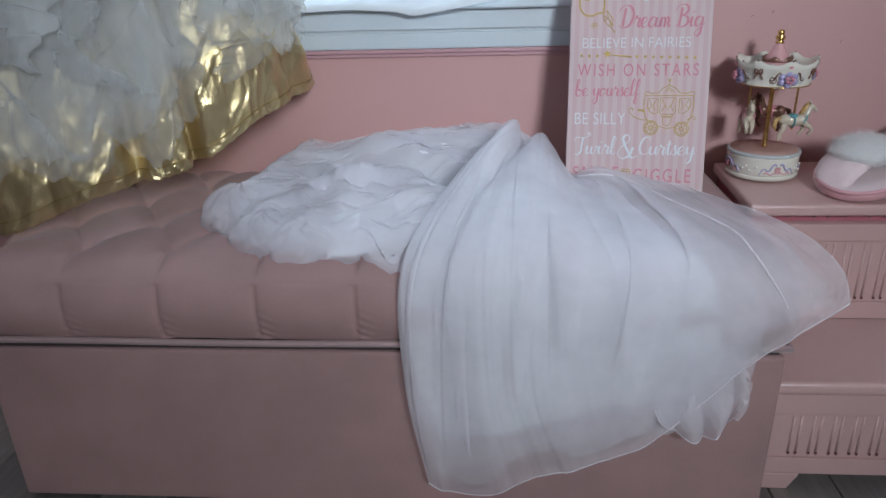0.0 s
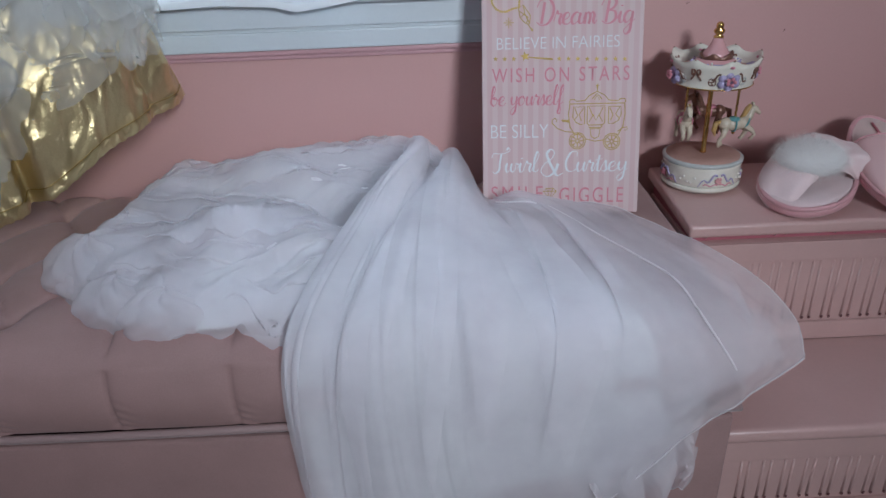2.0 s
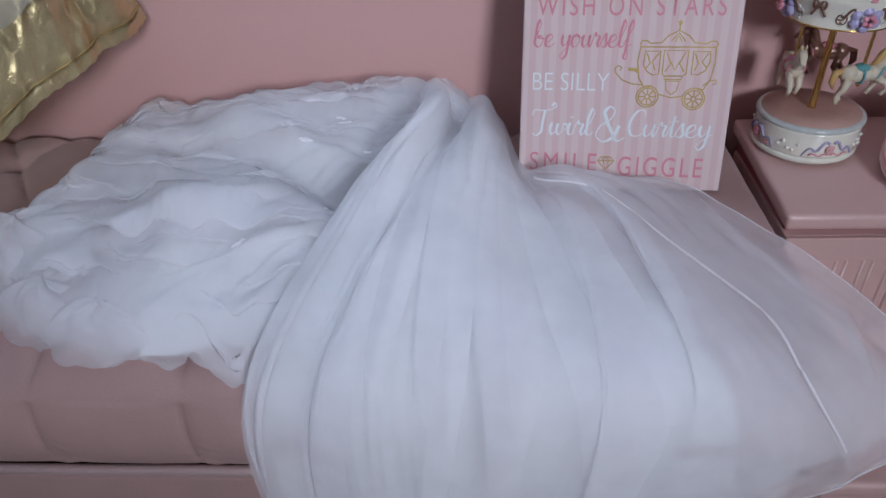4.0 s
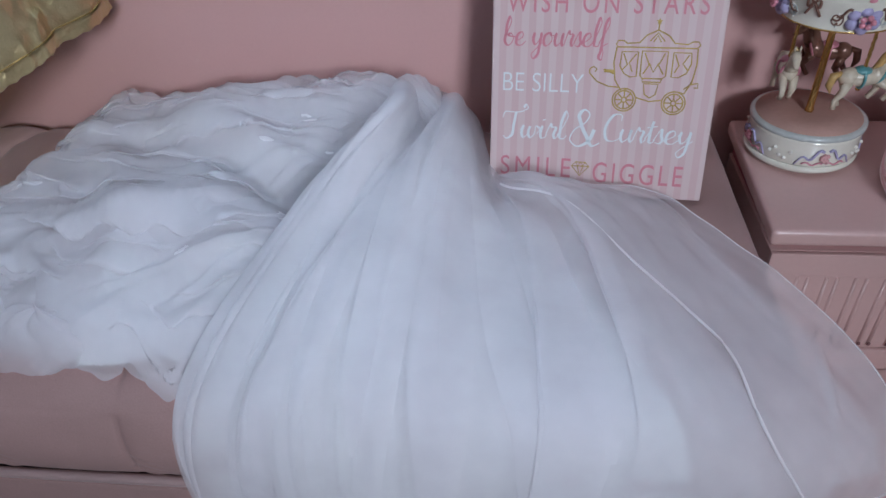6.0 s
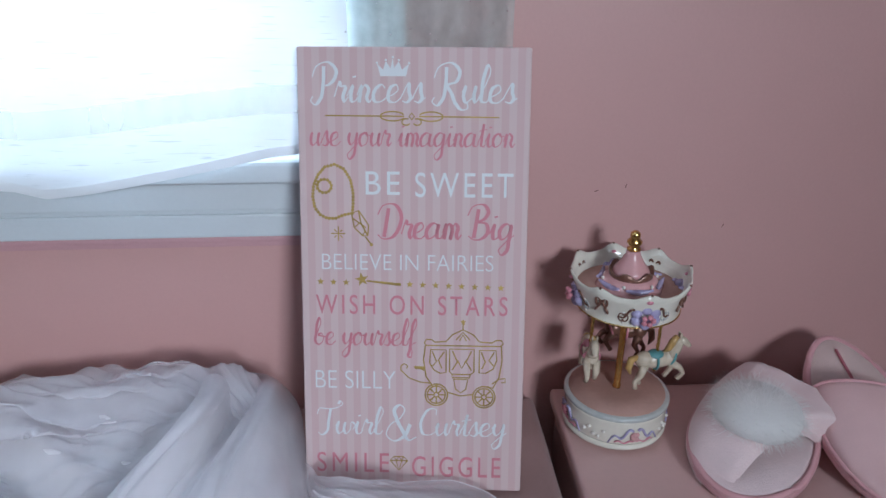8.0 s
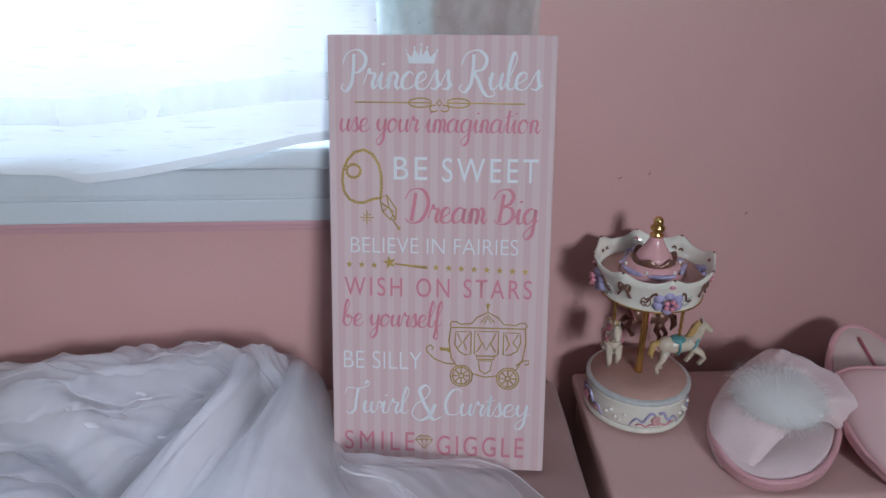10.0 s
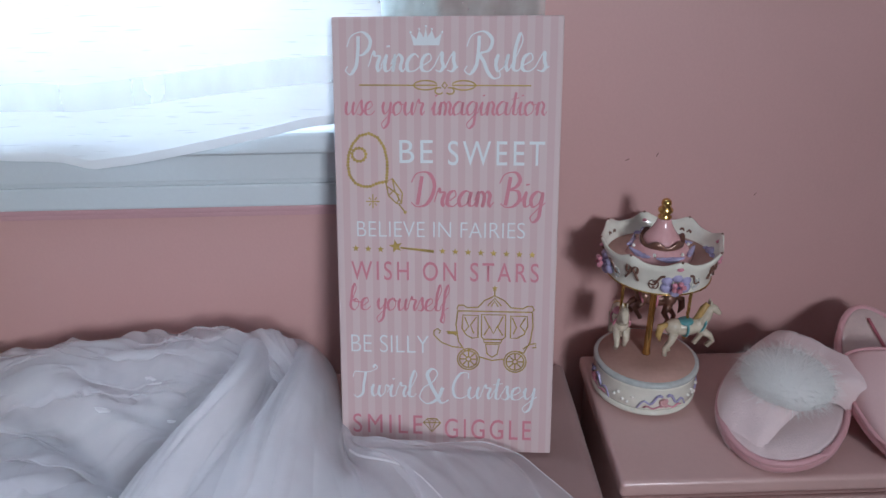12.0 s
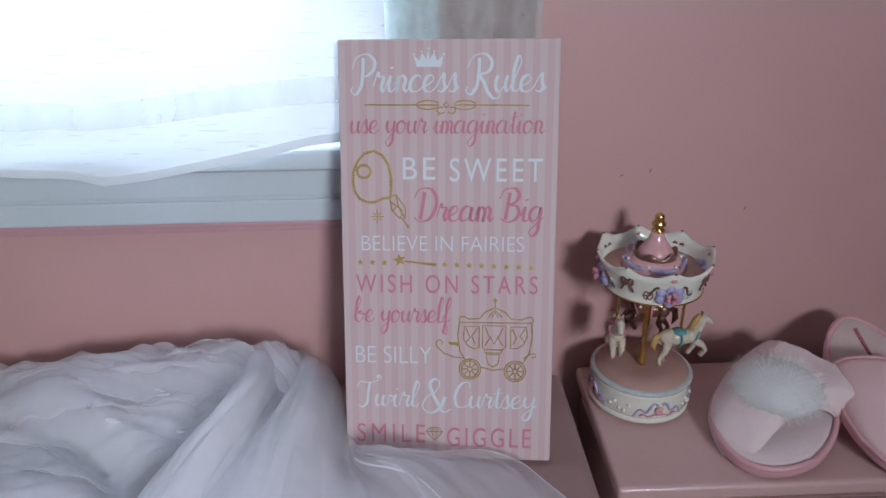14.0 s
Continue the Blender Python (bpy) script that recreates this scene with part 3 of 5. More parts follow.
glyph("m", 115, [(0, 40), (18, 95), (15, 0), (18, 45), (42, 95), (55, 80), (52, 0), (55, 45), (80, 97), (93, 80), (92, 20), (100, 3), (122, 30)])
glyph("n", 85, [(0, 40), (18, 95), (15, 0), (18, 45), (45, 97), (60, 80), (58, 20), (68, 3), (92, 30)])
glyph("o", 85, [(45, 100), (15, 80), (7, 35), (25, 2), (55, 15), (70, 60), (50, 100), (60, 82), (95, 78)])
glyph("r", 72, [(0, 30), (25, 112), (30, 92), (55, 90), (50, 30), (58, 4), (80, 30)])
glyph("s", 66, [(0, 25), (40, 108), (45, 60), (55, 25), (38, 2), (12, 10)], [(46, 6), (74, 30)])
glyph("t", 55, [(0, 30), (30, 120), (34, 165), (28, 50), (34, 6), (48, 5), (64, 30)], [(2, 116), (62, 128)])
glyph("u", 90, [(0, 60), (15, 95), (12, 30), (25, 3), (50, 20), (70, 95), (66, 30), (74, 4), (95, 30)])
glyph("w", 110, [(0, 60), (15, 95), (12, 30), (25, 3), (45, 20), (58, 90), (55, 30), (68, 3), (90, 25), (100, 92), (120, 78)])
glyph("y", 90, [(0, 60), (15, 95), (15, 35), (30, 10), (50, 25), (70, 95), (68, 0), (55, -75), (30, -95), (12, -70), (40, -25), (96, 30)])
glyph("P", 118, [(45, 200), (50, 100), (40, 15), (15, -15), (-12, 8), (-2, 32)], [(-15, 140), (5, 200), (70, 222), (115, 180), (105, 120), (60, 95), (45, 110)])
glyph("R", 140, [(45, 200), (50, 100), (40, 15), (15, -15), (-12, 8), (-2, 32)], [(-15, 140), (5, 200), (70, 222), (115, 180), (105, 120), (60, 98), (85, 55), (115, -5), (150, -38), (180, -28), (174, 2)])
glyph("D", 138, [(42, 190), (36, 90), (30, 10)], [(-22, 150), (5, 205), (80, 212), (125, 150), (120, 70), (75, 5), (20, 0), (-12, 25)])
glyph("B", 126, [(42, 190), (36, 90), (30, 10)], [(-22, 150), (5, 205), (75, 215), (105, 175), (80, 125), (50, 110), (98, 100), (115, 50), (80, 5), (30, 0), (-4, 22)])
glyph("T", 92, [(-30, 150), (-20, 192), (30, 192), (90, 202), (120, 232), (105, 252), (94, 228)], [(50, 192), (45, 100), (38, 10), (10, -10), (-12, 10)])
glyph("C", 105, [(100, 160), (95, 200), (60, 206), (20, 150), (10, 70), (35, 10), (75, 5), (112, 30)])
glyph("&", 150, [(125, 92), (100, 10), (50, -18), (10, 20), (20, 80), (75, 140), (86, 190), (60, 215), (35, 185), (50, 130), (90, 50), (130, -12), (165, 10)])


def script(body, x0, x1, base, tall, ink, weight=1.0):
    """Brush lettering between x0 and x1 (millimetres): broad on the way down, fine on the way up; tall: a small letter's height."""
    lines, at = [], 0.0
    for ch in body:
        if ch == " ":
            at += 55
            continue
        wide, strokes = PEN[ch]
        lines += [[(at + x + 0.10 * z, z) for x, z in s_] for s_ in strokes]
        at += wide
    lo, hi = min(x for s_ in lines for x, _ in s_), max(x for s_ in lines for x, _ in s_)
    kx, kz = (x1 - x0) / (hi - lo) / 1000, tall / 100000
    bm = bmesh.new()
    for n_, s_ in enumerate(lines):
        q = np.array([(x0 / 1000 + (x - lo) * kx, base / 1000 + z * kz) for x, z in s_])
        d = np.concatenate([[0], np.cumsum(np.linalg.norm(np.diff(q, axis=0), axis=1))])
        c = spline(d, q, np.linspace(0, d[-1], 10 * len(q)))
        t_ = np.gradient(c, axis=0)
        t_ /= np.linalg.norm(t_, axis=1, keepdims=True) + 1e-9
        w_ = weight * tall / 1000 * (0.030 + 0.058 * smooth(-0.1, 0.9, -t_[:, 1]))
        w_ = np.convolve(np.pad(w_, 3, mode="edge"), np.ones(7) / 7, mode="valid")
        side = np.stack([-t_[:, 1], t_[:, 0]], -1) * w_[:, None]
        y_ = -0.0006 - 0.00003 * (n_ % 7)
        a_ = [bm.verts.new((p_[0], y_, p_[1])) for p_ in c + side]
        b_ = [bm.verts.new((p_[0], y_, p_[1])) for p_ in c - side]
        for i in range(len(a_) - 1):
            bm.faces.new((a_[i], a_[i + 1], b_[i + 1], b_[i]))
    part("lettering", bm, ink, sign, "printed words: " + body.lower())


script("Princess", 15, 140, 449, 19, M_WHITE_INK, 1.15)
script("Rules", 147, 239, 449, 19, M_WHITE_INK, 1.15)
script("use your imagination", 13, 238, 402, 15, M_PINK_INK, 1.1)
words("BE", 74, 112, 349, 26, M_WHITE_INK, 0, 0.0, 1.2)
words("SWEET", 129, 237, 347, 27, M_WHITE_INK, 0, 0.0, 1.25)
script("Dream Big", 87, 239, 300, 18, M_PINK_INK, 1.3)
words("BELIEVE IN FAIRIES", 24, 217, 264, 18.5, M_WHITE_INK, 0, -0.012)
words("WISH ON STARS", 16, 234, 213, 22, M_PINK_INK, 0, 0.004, 1.3)
script("be yourself", 13, 131, 176, 15, M_PINK_INK, 1.15)
words("BE SILLY", 14, 107, 124, 22, M_WHITE_INK, 0, -0.012)
script("Twirl", 15, 92, 68, 16, M_WHITE_INK, 1.15)
script("&", 96, 131, 64, 19, M_WHITE_INK, 1.3)
script("Curtsey", 136, 236, 68, 16, M_WHITE_INK, 1.15)
words("SMILE", 14, 99, 21, 24, M_PINK_INK, 0, 0.0, 1.3)
words("GIGGLE", 126, 230, 17, 25, M_PINK_INK, 0, 0.002, 1.25)


def drawn(name, lines, ink, w=0.9, label=""):
    """Printed line work: strokes of (x, z) points in millimetres."""
    bm = bmesh.new()
    for pts in lines:
        closed = pts[0] == pts[-1] and len(pts) > 2
        q = [(x / 1000, -0.0004, z / 1000) for x, z in (pts[:-1] if closed else pts)]
        tube(q, w / 1000, bm, n=6, closed=closed, flat=0.4)
    return part(name, bm, ink, sign, label)


def arc(cx, cz, rx, rz, a0, a1, n=16):
    return [(cx + rx * math.cos(radians(a0 + (a1 - a0) * i / n)), cz + rz * math.sin(radians(a0 + (a1 - a0) * i / n))) for i in range(n + 1)]


def star_shape(bm, cx, cz, r, turn=0.0):
    vs = []
    for i in range(10):
        q, rr = turn + math.pi / 2 + i * math.pi / 5, r if i % 2 == 0 else r * 0.42
        vs.append(bm.verts.new(((cx + rr * math.cos(q)) / 1000, -0.0007, (cz + rr * math.sin(q)) / 1000)))
    c = bm.verts.new((cx / 1000, -0.0009, cz / 1000))
    for i in range(10):
        bm.faces.new((c, vs[i], vs[(i + 1) % 10]))


bm = bmesh.new()
crown = [(91, 477), (119, 477), (122, 490), (114.5, 484), (111, 493), (106, 485.5), (104.5, 496), (102, 485.5), (97, 493), (94, 484), (87.5, 490)]
vs = [bm.verts.new((x / 1000, -0.0007, z / 1000)) for x, z in crown]
bm.faces.new(vs)
for x, z in ((122, 490.8), (111, 494), (104.5, 497), (97, 494), (87.5, 490.8)):
    ball((x / 1000, -0.0004, z / 1000), (0.0013, 0.0006, 0.0013), bm, 8, 5)
part("crown_print", bm, M_WHITE_INK, sign, "white printed crown")
drawn("divider_print", [[(30, 434.8), (92, 434.6)], [(158, 434.4), (220, 434)], arc(104, 434.6, 13, 5, 180, 20), arc(104, 434.6, 13, 5, 180, 340), arc(146, 434.4, 13, 5, 0, 160), arc(146, 434.4, 13, 5, 0, -160),
                        arc(119, 428.5, 4.5, 3.5, 60, 330), arc(131, 428.5, 4.5, 3.5, 120, -150), [(125, 438), (128, 434.6), (125, 431), (122, 434.6), (125, 438)], [(92, 434.6), (117, 434.6)], [(133, 434.5), (158, 434.4)]], M_FOIL, 0.75, "gold foil flourish")
# necklace: beads along a heart-like loop with a pendant
bm = bmesh.new()
loop = [(59, 328), (60, 340), (60, 352), (57, 366), (50, 377), (40, 382), (29, 379), (21, 370), (16, 358), (15, 346), (17, 334), (23, 326), (31, 322), (40, 322), (49, 326), (59, 328)]
curl = arc(28, 358, 8, 7.5, 170, -200, 20)
def evenly(pts, gap):
    """Points at even steps along a broken line."""
    q_ = np.array(pts, float)
    d_ = np.concatenate([[0], np.cumsum(np.linalg.norm(np.diff(q_, axis=0), axis=1))])
    t_ = np.arange(0, d_[-1], gap)
    return list(zip(np.interp(t_, d_, q_[:, 0]), np.interp(t_, d_, q_[:, 1])))


for pts in (loop, curl):
    for x, z in evenly(pts, 3.7):
        lathe([(0.0009, -0.0004), (0.0019, -0.0004), (0.0019, 0.0004), (0.0009, 0.0004)], 8, bm, c=(0, 0, 0))
        for v in list(bm.verts)[-32:]:
            v.co = Vector((x / 1000 + v.co.x, -0.0005 + v.co.z, z / 1000 + v.co.y))
part("chain_print", bm, M_FOIL, sign, "gold foil bead chain")
drawn("pendant_print", [[(58, 328), (66, 331), (77, 315), (76, 303), (70, 303), (61, 312), (58, 328)], [(60, 322), (74, 312)], [(66, 331), (68, 318), (76, 303)], [(61, 312), (68, 318), (73, 308), (70, 303)], [(73, 302), (80, 293)], arc(80, 293, 1.2, 1.2, 0, 360)], M_FOIL, 0.75, "gold foil gem pendant")
drawn("sparkle_print", [[(43, 313), (43, 297)], [(35, 305), (51, 305)], [(38.5, 309.5), (41, 307)], [(47.5, 309.5), (45, 307)], [(38.5, 300.5), (41, 303)], [(47.5, 300.5), (45, 303)]], M_FOIL, 0.65, "gold foil sparkle")
for i, (sx, sz) in enumerate([(22, 250), (36.5, 249.6), (51, 249.3)] + [(123 + 14.7 * k, 248 - 0.42 * k) for k in range(8)]):
    bm = bmesh.new()
    star_shape(bm, sx, sz, 4.3)
    part("star_print", bm, M_FOIL, sign)
bm = bmesh.new()
star_shape(bm, 69, 253, 8.2, 0.2)
tube([(0.074, -0.0005, 0.2515), (0.113, -0.0005, 0.2475)], [0.0009, 0.0017], bm, n=6, flat=0.4)
part("wand_print", bm, M_FOIL, sign, "gold foil star wand")


def wheel(cx, cz, r):
    out = [arc(cx, cz, r, r, 0, 360, 28), arc(cx, cz, r * 0.8, r * 0.8, 0, 360, 24), arc(cx, cz, r * 0.22, r * 0.22, 0, 360, 10)]
    return out + [[(cx + r * 0.22 * math.cos(q), cz + r * 0.22 * math.sin(q)), (cx + r * 0.8 * math.cos(q), cz + r * 0.8 * math.sin(q))] for q in [math.pi * k / 4 for k in range(8)]]


coach = [[(140, 180), (142, 184), (148, 184), (152, 181), (165, 182), (172, 190), (184, 196), (196, 190), (203, 182), (217, 181), (222, 184), (228, 184), (230, 180), (227, 177), (142, 177), (140, 180)],
         [(141, 177), (139, 160), (142, 140), (150, 128), (158, 131)], [(228, 177), (229, 160), (226, 140), (219, 127), (213, 129)],
         [(167, 121), (182, 117), (196, 119)], [(140, 147), (130, 152), (128, 151)], [(147, 132), (135, 133), (122, 138), (113, 147), (113, 152), (117, 155), (121, 152), (119, 149)],
         [(147, 172), (146, 156), (151, 148), (158, 144), (165, 145), (165, 172), (147, 172)], [(203, 172), (203, 145), (211, 145), (219, 150), (223, 160), (222, 172), (203, 172)],
         [(169, 173), (169, 146), (172, 143), (193, 143), (197, 146), (197, 173), (169, 173)], [(172, 143), (172, 139), (192, 139), (193, 143)], [(174, 137), (176, 125), (182, 121), (188, 125), (190, 137), (174, 137)],
         [(149, 170), (154, 158), (149, 152)], [(163, 170), (156, 160), (160, 150)], [(172, 171), (178, 158), (172, 148)], [(194, 171), (188, 158), (194, 148)], [(205, 170), (210, 158), (206, 150)], [(220, 170), (214, 160), (220, 153)],
         [(218, 132), (226, 138), (233, 139), (233, 134), (229, 134)], [(184, 196), (184, 203)], [(176, 184), (184, 193), (192, 184)], [(180, 183), (184, 190), (188, 183)], [(178, 160), (183, 150), (188, 160)]] + wheel(154, 118, 13) + wheel(209, 116, 13)
drawn("coach_print", coach, M_FOIL, 0.75, "gold foil royal coach")
bm = bmesh.new()
star_shape(bm, 184, 205, 3.8)
part("coach_star_print", bm, M_FOIL, sign)
bm = bmesh.new()
tube([(0.129, -0.0005, 0.1505), (0.140, -0.0005, 0.1500)], 0.0018, bm, flat=0.3)
part("coach_lamp_print", bm, M_FOIL, sign)
drawn("gem_print", [[(100, 36), (105, 41), (116, 41), (121, 36), (110.5, 24), (100, 36)], [(100, 36), (121, 36)], [(105, 41), (107, 36), (110.5, 41), (114, 36), (116, 41)], [(107, 36), (110.5, 24), (114, 36)]], M_FOIL, 0.6, "gold foil gem")

# ---- the carousel ornament ----
CZ = 0.4772


def polar(q, r, z):
    return Vector((r * math.cos(q), r * math.sin(q), z))


car = thing("carousel_ornament", pose(0.537, 1.403, CZ) @ Matrix.Diagonal((1.03, 1.03, 0.985, 1)), "cream and pink porcelain carousel ornament with gold poles", "ornament")
part("foot_ring", lathe([(0.050, 0.0), (0.060, 0.001), (0.0655, 0.006), (0.0665, 0.0095), (0.064, 0.0125)], 56), M_PORCELAIN, car, smooth=True)
part("drum", lathe([(0.0630, 0.0125), (0.0655, 0.016), (0.0645, 0.030), (0.0650, 0.044), (0.0658, 0.0486)], 56), M_PORCELAIN, car, smooth=True)
part("blue_band", lathe([(0.0655, 0.0485), (0.0668, 0.0495), (0.0668, 0.0535), (0.0640, 0.0555), (0.060, 0.0555)], 56), M_PORC_BLUE, car, smooth=True)
part("platform", lathe([(0.0615, 0.054), (0.0612, 0.0562), (0.03, 0.0570), (0.0, 0.0572)], 48), M_DISC, car, smooth=True)
part("centre_pole", lathe([(0.0052, 0.057), (0.0052, 0.06), (0.0042, 0.064), (0.0042, 0.19), (0.0055, 0.192)], 14, wave=lambda q, i: (0.0004 * math.sin(3 * q + 2 * i), 0)), M_GOLD, car, smooth=True)


def crest(q, i):
    s = (0.5 + 0.5 * math.cos(8 * q)) ** 2
    return (0.0035 * s * (i in (6, 7, 8)), (0.009 * s - 0.003) * (i in (6, 7, 8)))


part("canopy_ring", lathe([(0.060, 0.186), (0.066, 0.184), (0.0672, 0.186), (0.066, 0.189), (0.069, 0.203), (0.0735, 0.220), (0.0770, 0.234), (0.0750, 0.2345), (0.0715, 0.221), (0.066, 0.208)], 96, wave=crest), M_PORCELAIN, car, smooth=True)
part("gold_rim", tube([(0.0672 * math.cos(radians(q)), 0.0672 * math.sin(radians(q)), 0.1855) for q in range(0, 360, 6)], 0.0011, closed=True), M_GOLD, car, smooth=True)
part("roof_disc", lathe([(0.0685, 0.2085), (0.0675, 0.2105), (0.044, 0.213), (0.0, 0.2135)], 48), M_DISC, car, smooth=True)
part("roof_skirt", lathe([(0.042, 0.2125), (0.040, 0.217), (0.033, 0.226), (0.027, 0.230)], 48, wave=lambda q, i: (0.004 * (0.5 + 0.5 * math.cos(6 * q)) * (i == 0), 0)), M_PORC_PINK, car, smooth=True)
for k in range(6):
    q0 = radians(60 * k - 90)
    swag = [polar(q0 + 0.42 * (i / 8 - 0.5) * 2, 0.0395 - 0.006 * math.cos(math.pi * (i / 8 - 0.5)) + 0.0035, 0.2205 - 0.0045 * math.cos(math.pi * (i / 8 - 0.5)) + 0.004) for i in range(9)]
    part("roof_swag", tube(swag, [0.0014 + 0.0028 * math.sin(math.pi * i / 8) for i in range(9)], n=8), M_PORC_LILAC, car, smooth=True)
    part("roof_drop", ball(polar(q0 + radians(30), 0.036, 0.2250), (0.0022, 0.0022, 0.0030), None, 8, 6), M_PEARL, car, smooth=True)
part("roof_crown", lathe([(0.0275, 0.226), (0.029, 0.238), (0.0275, 0.2385), (0.026, 0.230)], 48, wave=lambda q, i: (0, 0.004 * math.cos(6 * q) * (i in (1, 2)))), M_PORC_BROWN, car, smooth=True)
part("roof_cone", lathe([(0.0262, 0.229), (0.022, 0.240), (0.0145, 0.251), (0.0095, 0.262), (0.0085, 0.268)], 36), M_PORC_PINK, car, smooth=True)
part("finial", lathe([(0.0085, 0.268), (0.0088, 0.271), (0.005, 0.273), (0.0095, 0.279), (0.0095, 0.282), (0.0055, 0.287), (0.0065, 0.289), (0.0062, 0.294), (0.003, 0.2975), (0.0, 0.298)], 24), M_GOLD, car, smooth=True)
for k in range(8):
    q = radians(45 * k + 22)
    part("rim_tip", ball((0.0795 * math.cos(radians(45 * k)), 0.0795 * math.sin(radians(45 * k)), 0.2400), 0.0018, None, 8, 6), M_PORC_BROWN, car, smooth=True)


def ring_r(z):
    return float(np.interp(z, [0.184, 0.189, 0.203, 0.220, 0.234], [0.0672, 0.066, 0.069, 0.0735, 0.077])) + 0.0006


# medallions, scrolls and bows round the canopy
for k in range(4):
    q0 = radians(-90 + 90 * k)
    bm = bmesh.new()
    for j in range(6):
        a_ = radians(60 * j + 30)
        ball(polar(q0 + 0.0135 * math.cos(a_) / 0.07, ring_r(0.2) - 0.001, 0.2015 + 0.0100 * math.sin(a_)), 0.0074, bm, 10, 7)
    flower = part("flower_medallion", bm, M_PORC_LILAC, car, "lilac porcelain flower", smooth=True)
    bm = bmesh.new()
    for j in range(5):
        a_ = radians(72 * j)
        ball(polar(q0 + 0.0055 * math.cos(a_) / 0.07, ring_r(0.2) + 0.0045, 0.2015 + 0.0050 * math.sin(a_)), 0.0033, bm, 8, 6)
    part("rosette", bm, M_ROSE, flower, "small rose enamel blossom", smooth=True)
    for s in (-1, 1):
        pts = [polar(q0 + s * (0.22 + 0.030 * i), ring_r(0.2135 - 0.0021 * i + 0.0035 * math.sin(i * 0.9)), 0.2135 - 0.0021 * i + 0.0035 * math.sin(i * 0.9)) for i in range(10)]
        part("scroll", tube(pts, [0.0020 - 0.00012 * i for i in range(10)]), M_PORC_BROWN, car, smooth=True)
    q1 = q0 + radians(45)
    bm = bmesh.new()
    for s in (-1, 1):
        tube([polar(q1 + s * (0.01 + 0.095 * math.sin(radians(a_))), ring_r(0.215), 0.2165 + 0.0060 * math.sin(radians(2 * a_))) for a_ in range(0, 181, 15)], 0.0018, bm)
        tube([polar(q1 + s * (0.02 + 0.035 * i), ring_r(0.208), 0.2125 - 0.0040 * i) for i in range(4)], 0.0016, bm)
    part("bow", bm, M_PORC_BROWN, car, smooth=True)
    part("rim_shell", ball(polar(q0, ring_r(0.229), 0.2275), (0.0045, 0.0025, 0.0030), None, 10, 6), M_ROSE, car, smooth=True)
for k in range(8):
    q0 = radians(-90 + 45 * k + 22.5)
    for s in (-1, 1):
        curl_ = [polar(q0 + s * (0.03 + 0.055 * math.sin(radians(a_))), ring_r(0.197 + 0.006 * math.cos(radians(a_))), 0.199 + 0.006 * math.cos(radians(a_))) for a_ in range(-60, 250, 25)]
        part("scroll", tube(curl_, 0.0009), M_PORC_BROWN if k % 2 else M_PORC_BLUE, car, smooth=True)
    part("pearl", ball(polar(q0, ring_r(0.2065), 0.2065), 0.0016, None, 8, 6), M_PEARL, car, smooth=True)
    part("pearl", ball(polar(q0, ring_r(0.191), 0.191), 0.0014, None, 8, 6), M_PEARL, car, smooth=True)
# scrolls, roses and pearls round the drum
for k in range(4):
    q0 = radians(-84 + 90 * k)
    for s in (-1, 1):
        pts = [polar(q0 + s * (0.05 + 0.045 * i), 0.0662, 0.036 - 0.0016 * i + 0.0045 * math.sin(i * 1.05)) for i in range(11)]
        part("drum_scroll", tube(pts, [0.0019 - 0.0001 * i for i in range(11)]), M_PORC_LILAC, car, smooth=True)
        pts = [polar(q0 + s * (0.03 + 0.05 * i), 0.0662, 0.019 + 0.002 * math.sin(i * 1.4)) for i in range(8)]
        part("drum_scroll", tube(pts, 0.0011), M_ROSE, car, smooth=True)
    bm = bmesh.new()
    for j in range(7):
        a_ = radians(51 * j)
        ball(polar(q0 + 0.004 * math.cos(a_) / 0.066 * (j > 0), 0.0665, 0.027 + 0.0038 * math.sin(a_) * (j > 0)), 0.0028, bm, 8, 6)
    part("drum_rose", bm, M_ROSE if k % 2 else M_PORC_PINK, car, smooth=True)
    for j in range(5):
        part("pearl", ball(polar(q0 + radians(34 + 5.5 * j), 0.0657, 0.026 + 0.006 * math.sin(j * 1.8)), 0.0023, None, 8, 6), M_PEARL, car, smooth=True)
# the canopy is drawn in a little and its roof kept low
for ob in car.children:
    for v in ob.data.vertices:
        if v.co.z > 0.18:
            v.co.x, v.co.y = v.co.x * 0.925, v.co.y * 0.925
            v.co.z = min(v.co.z, 0.205) + max(0, v.co.z - 0.205) * 0.86
part("bead_foot", ball((0.0, -0.058, 0.0022), 0.0022, None, 8, 6), M_CRYSTAL, car, smooth=True)


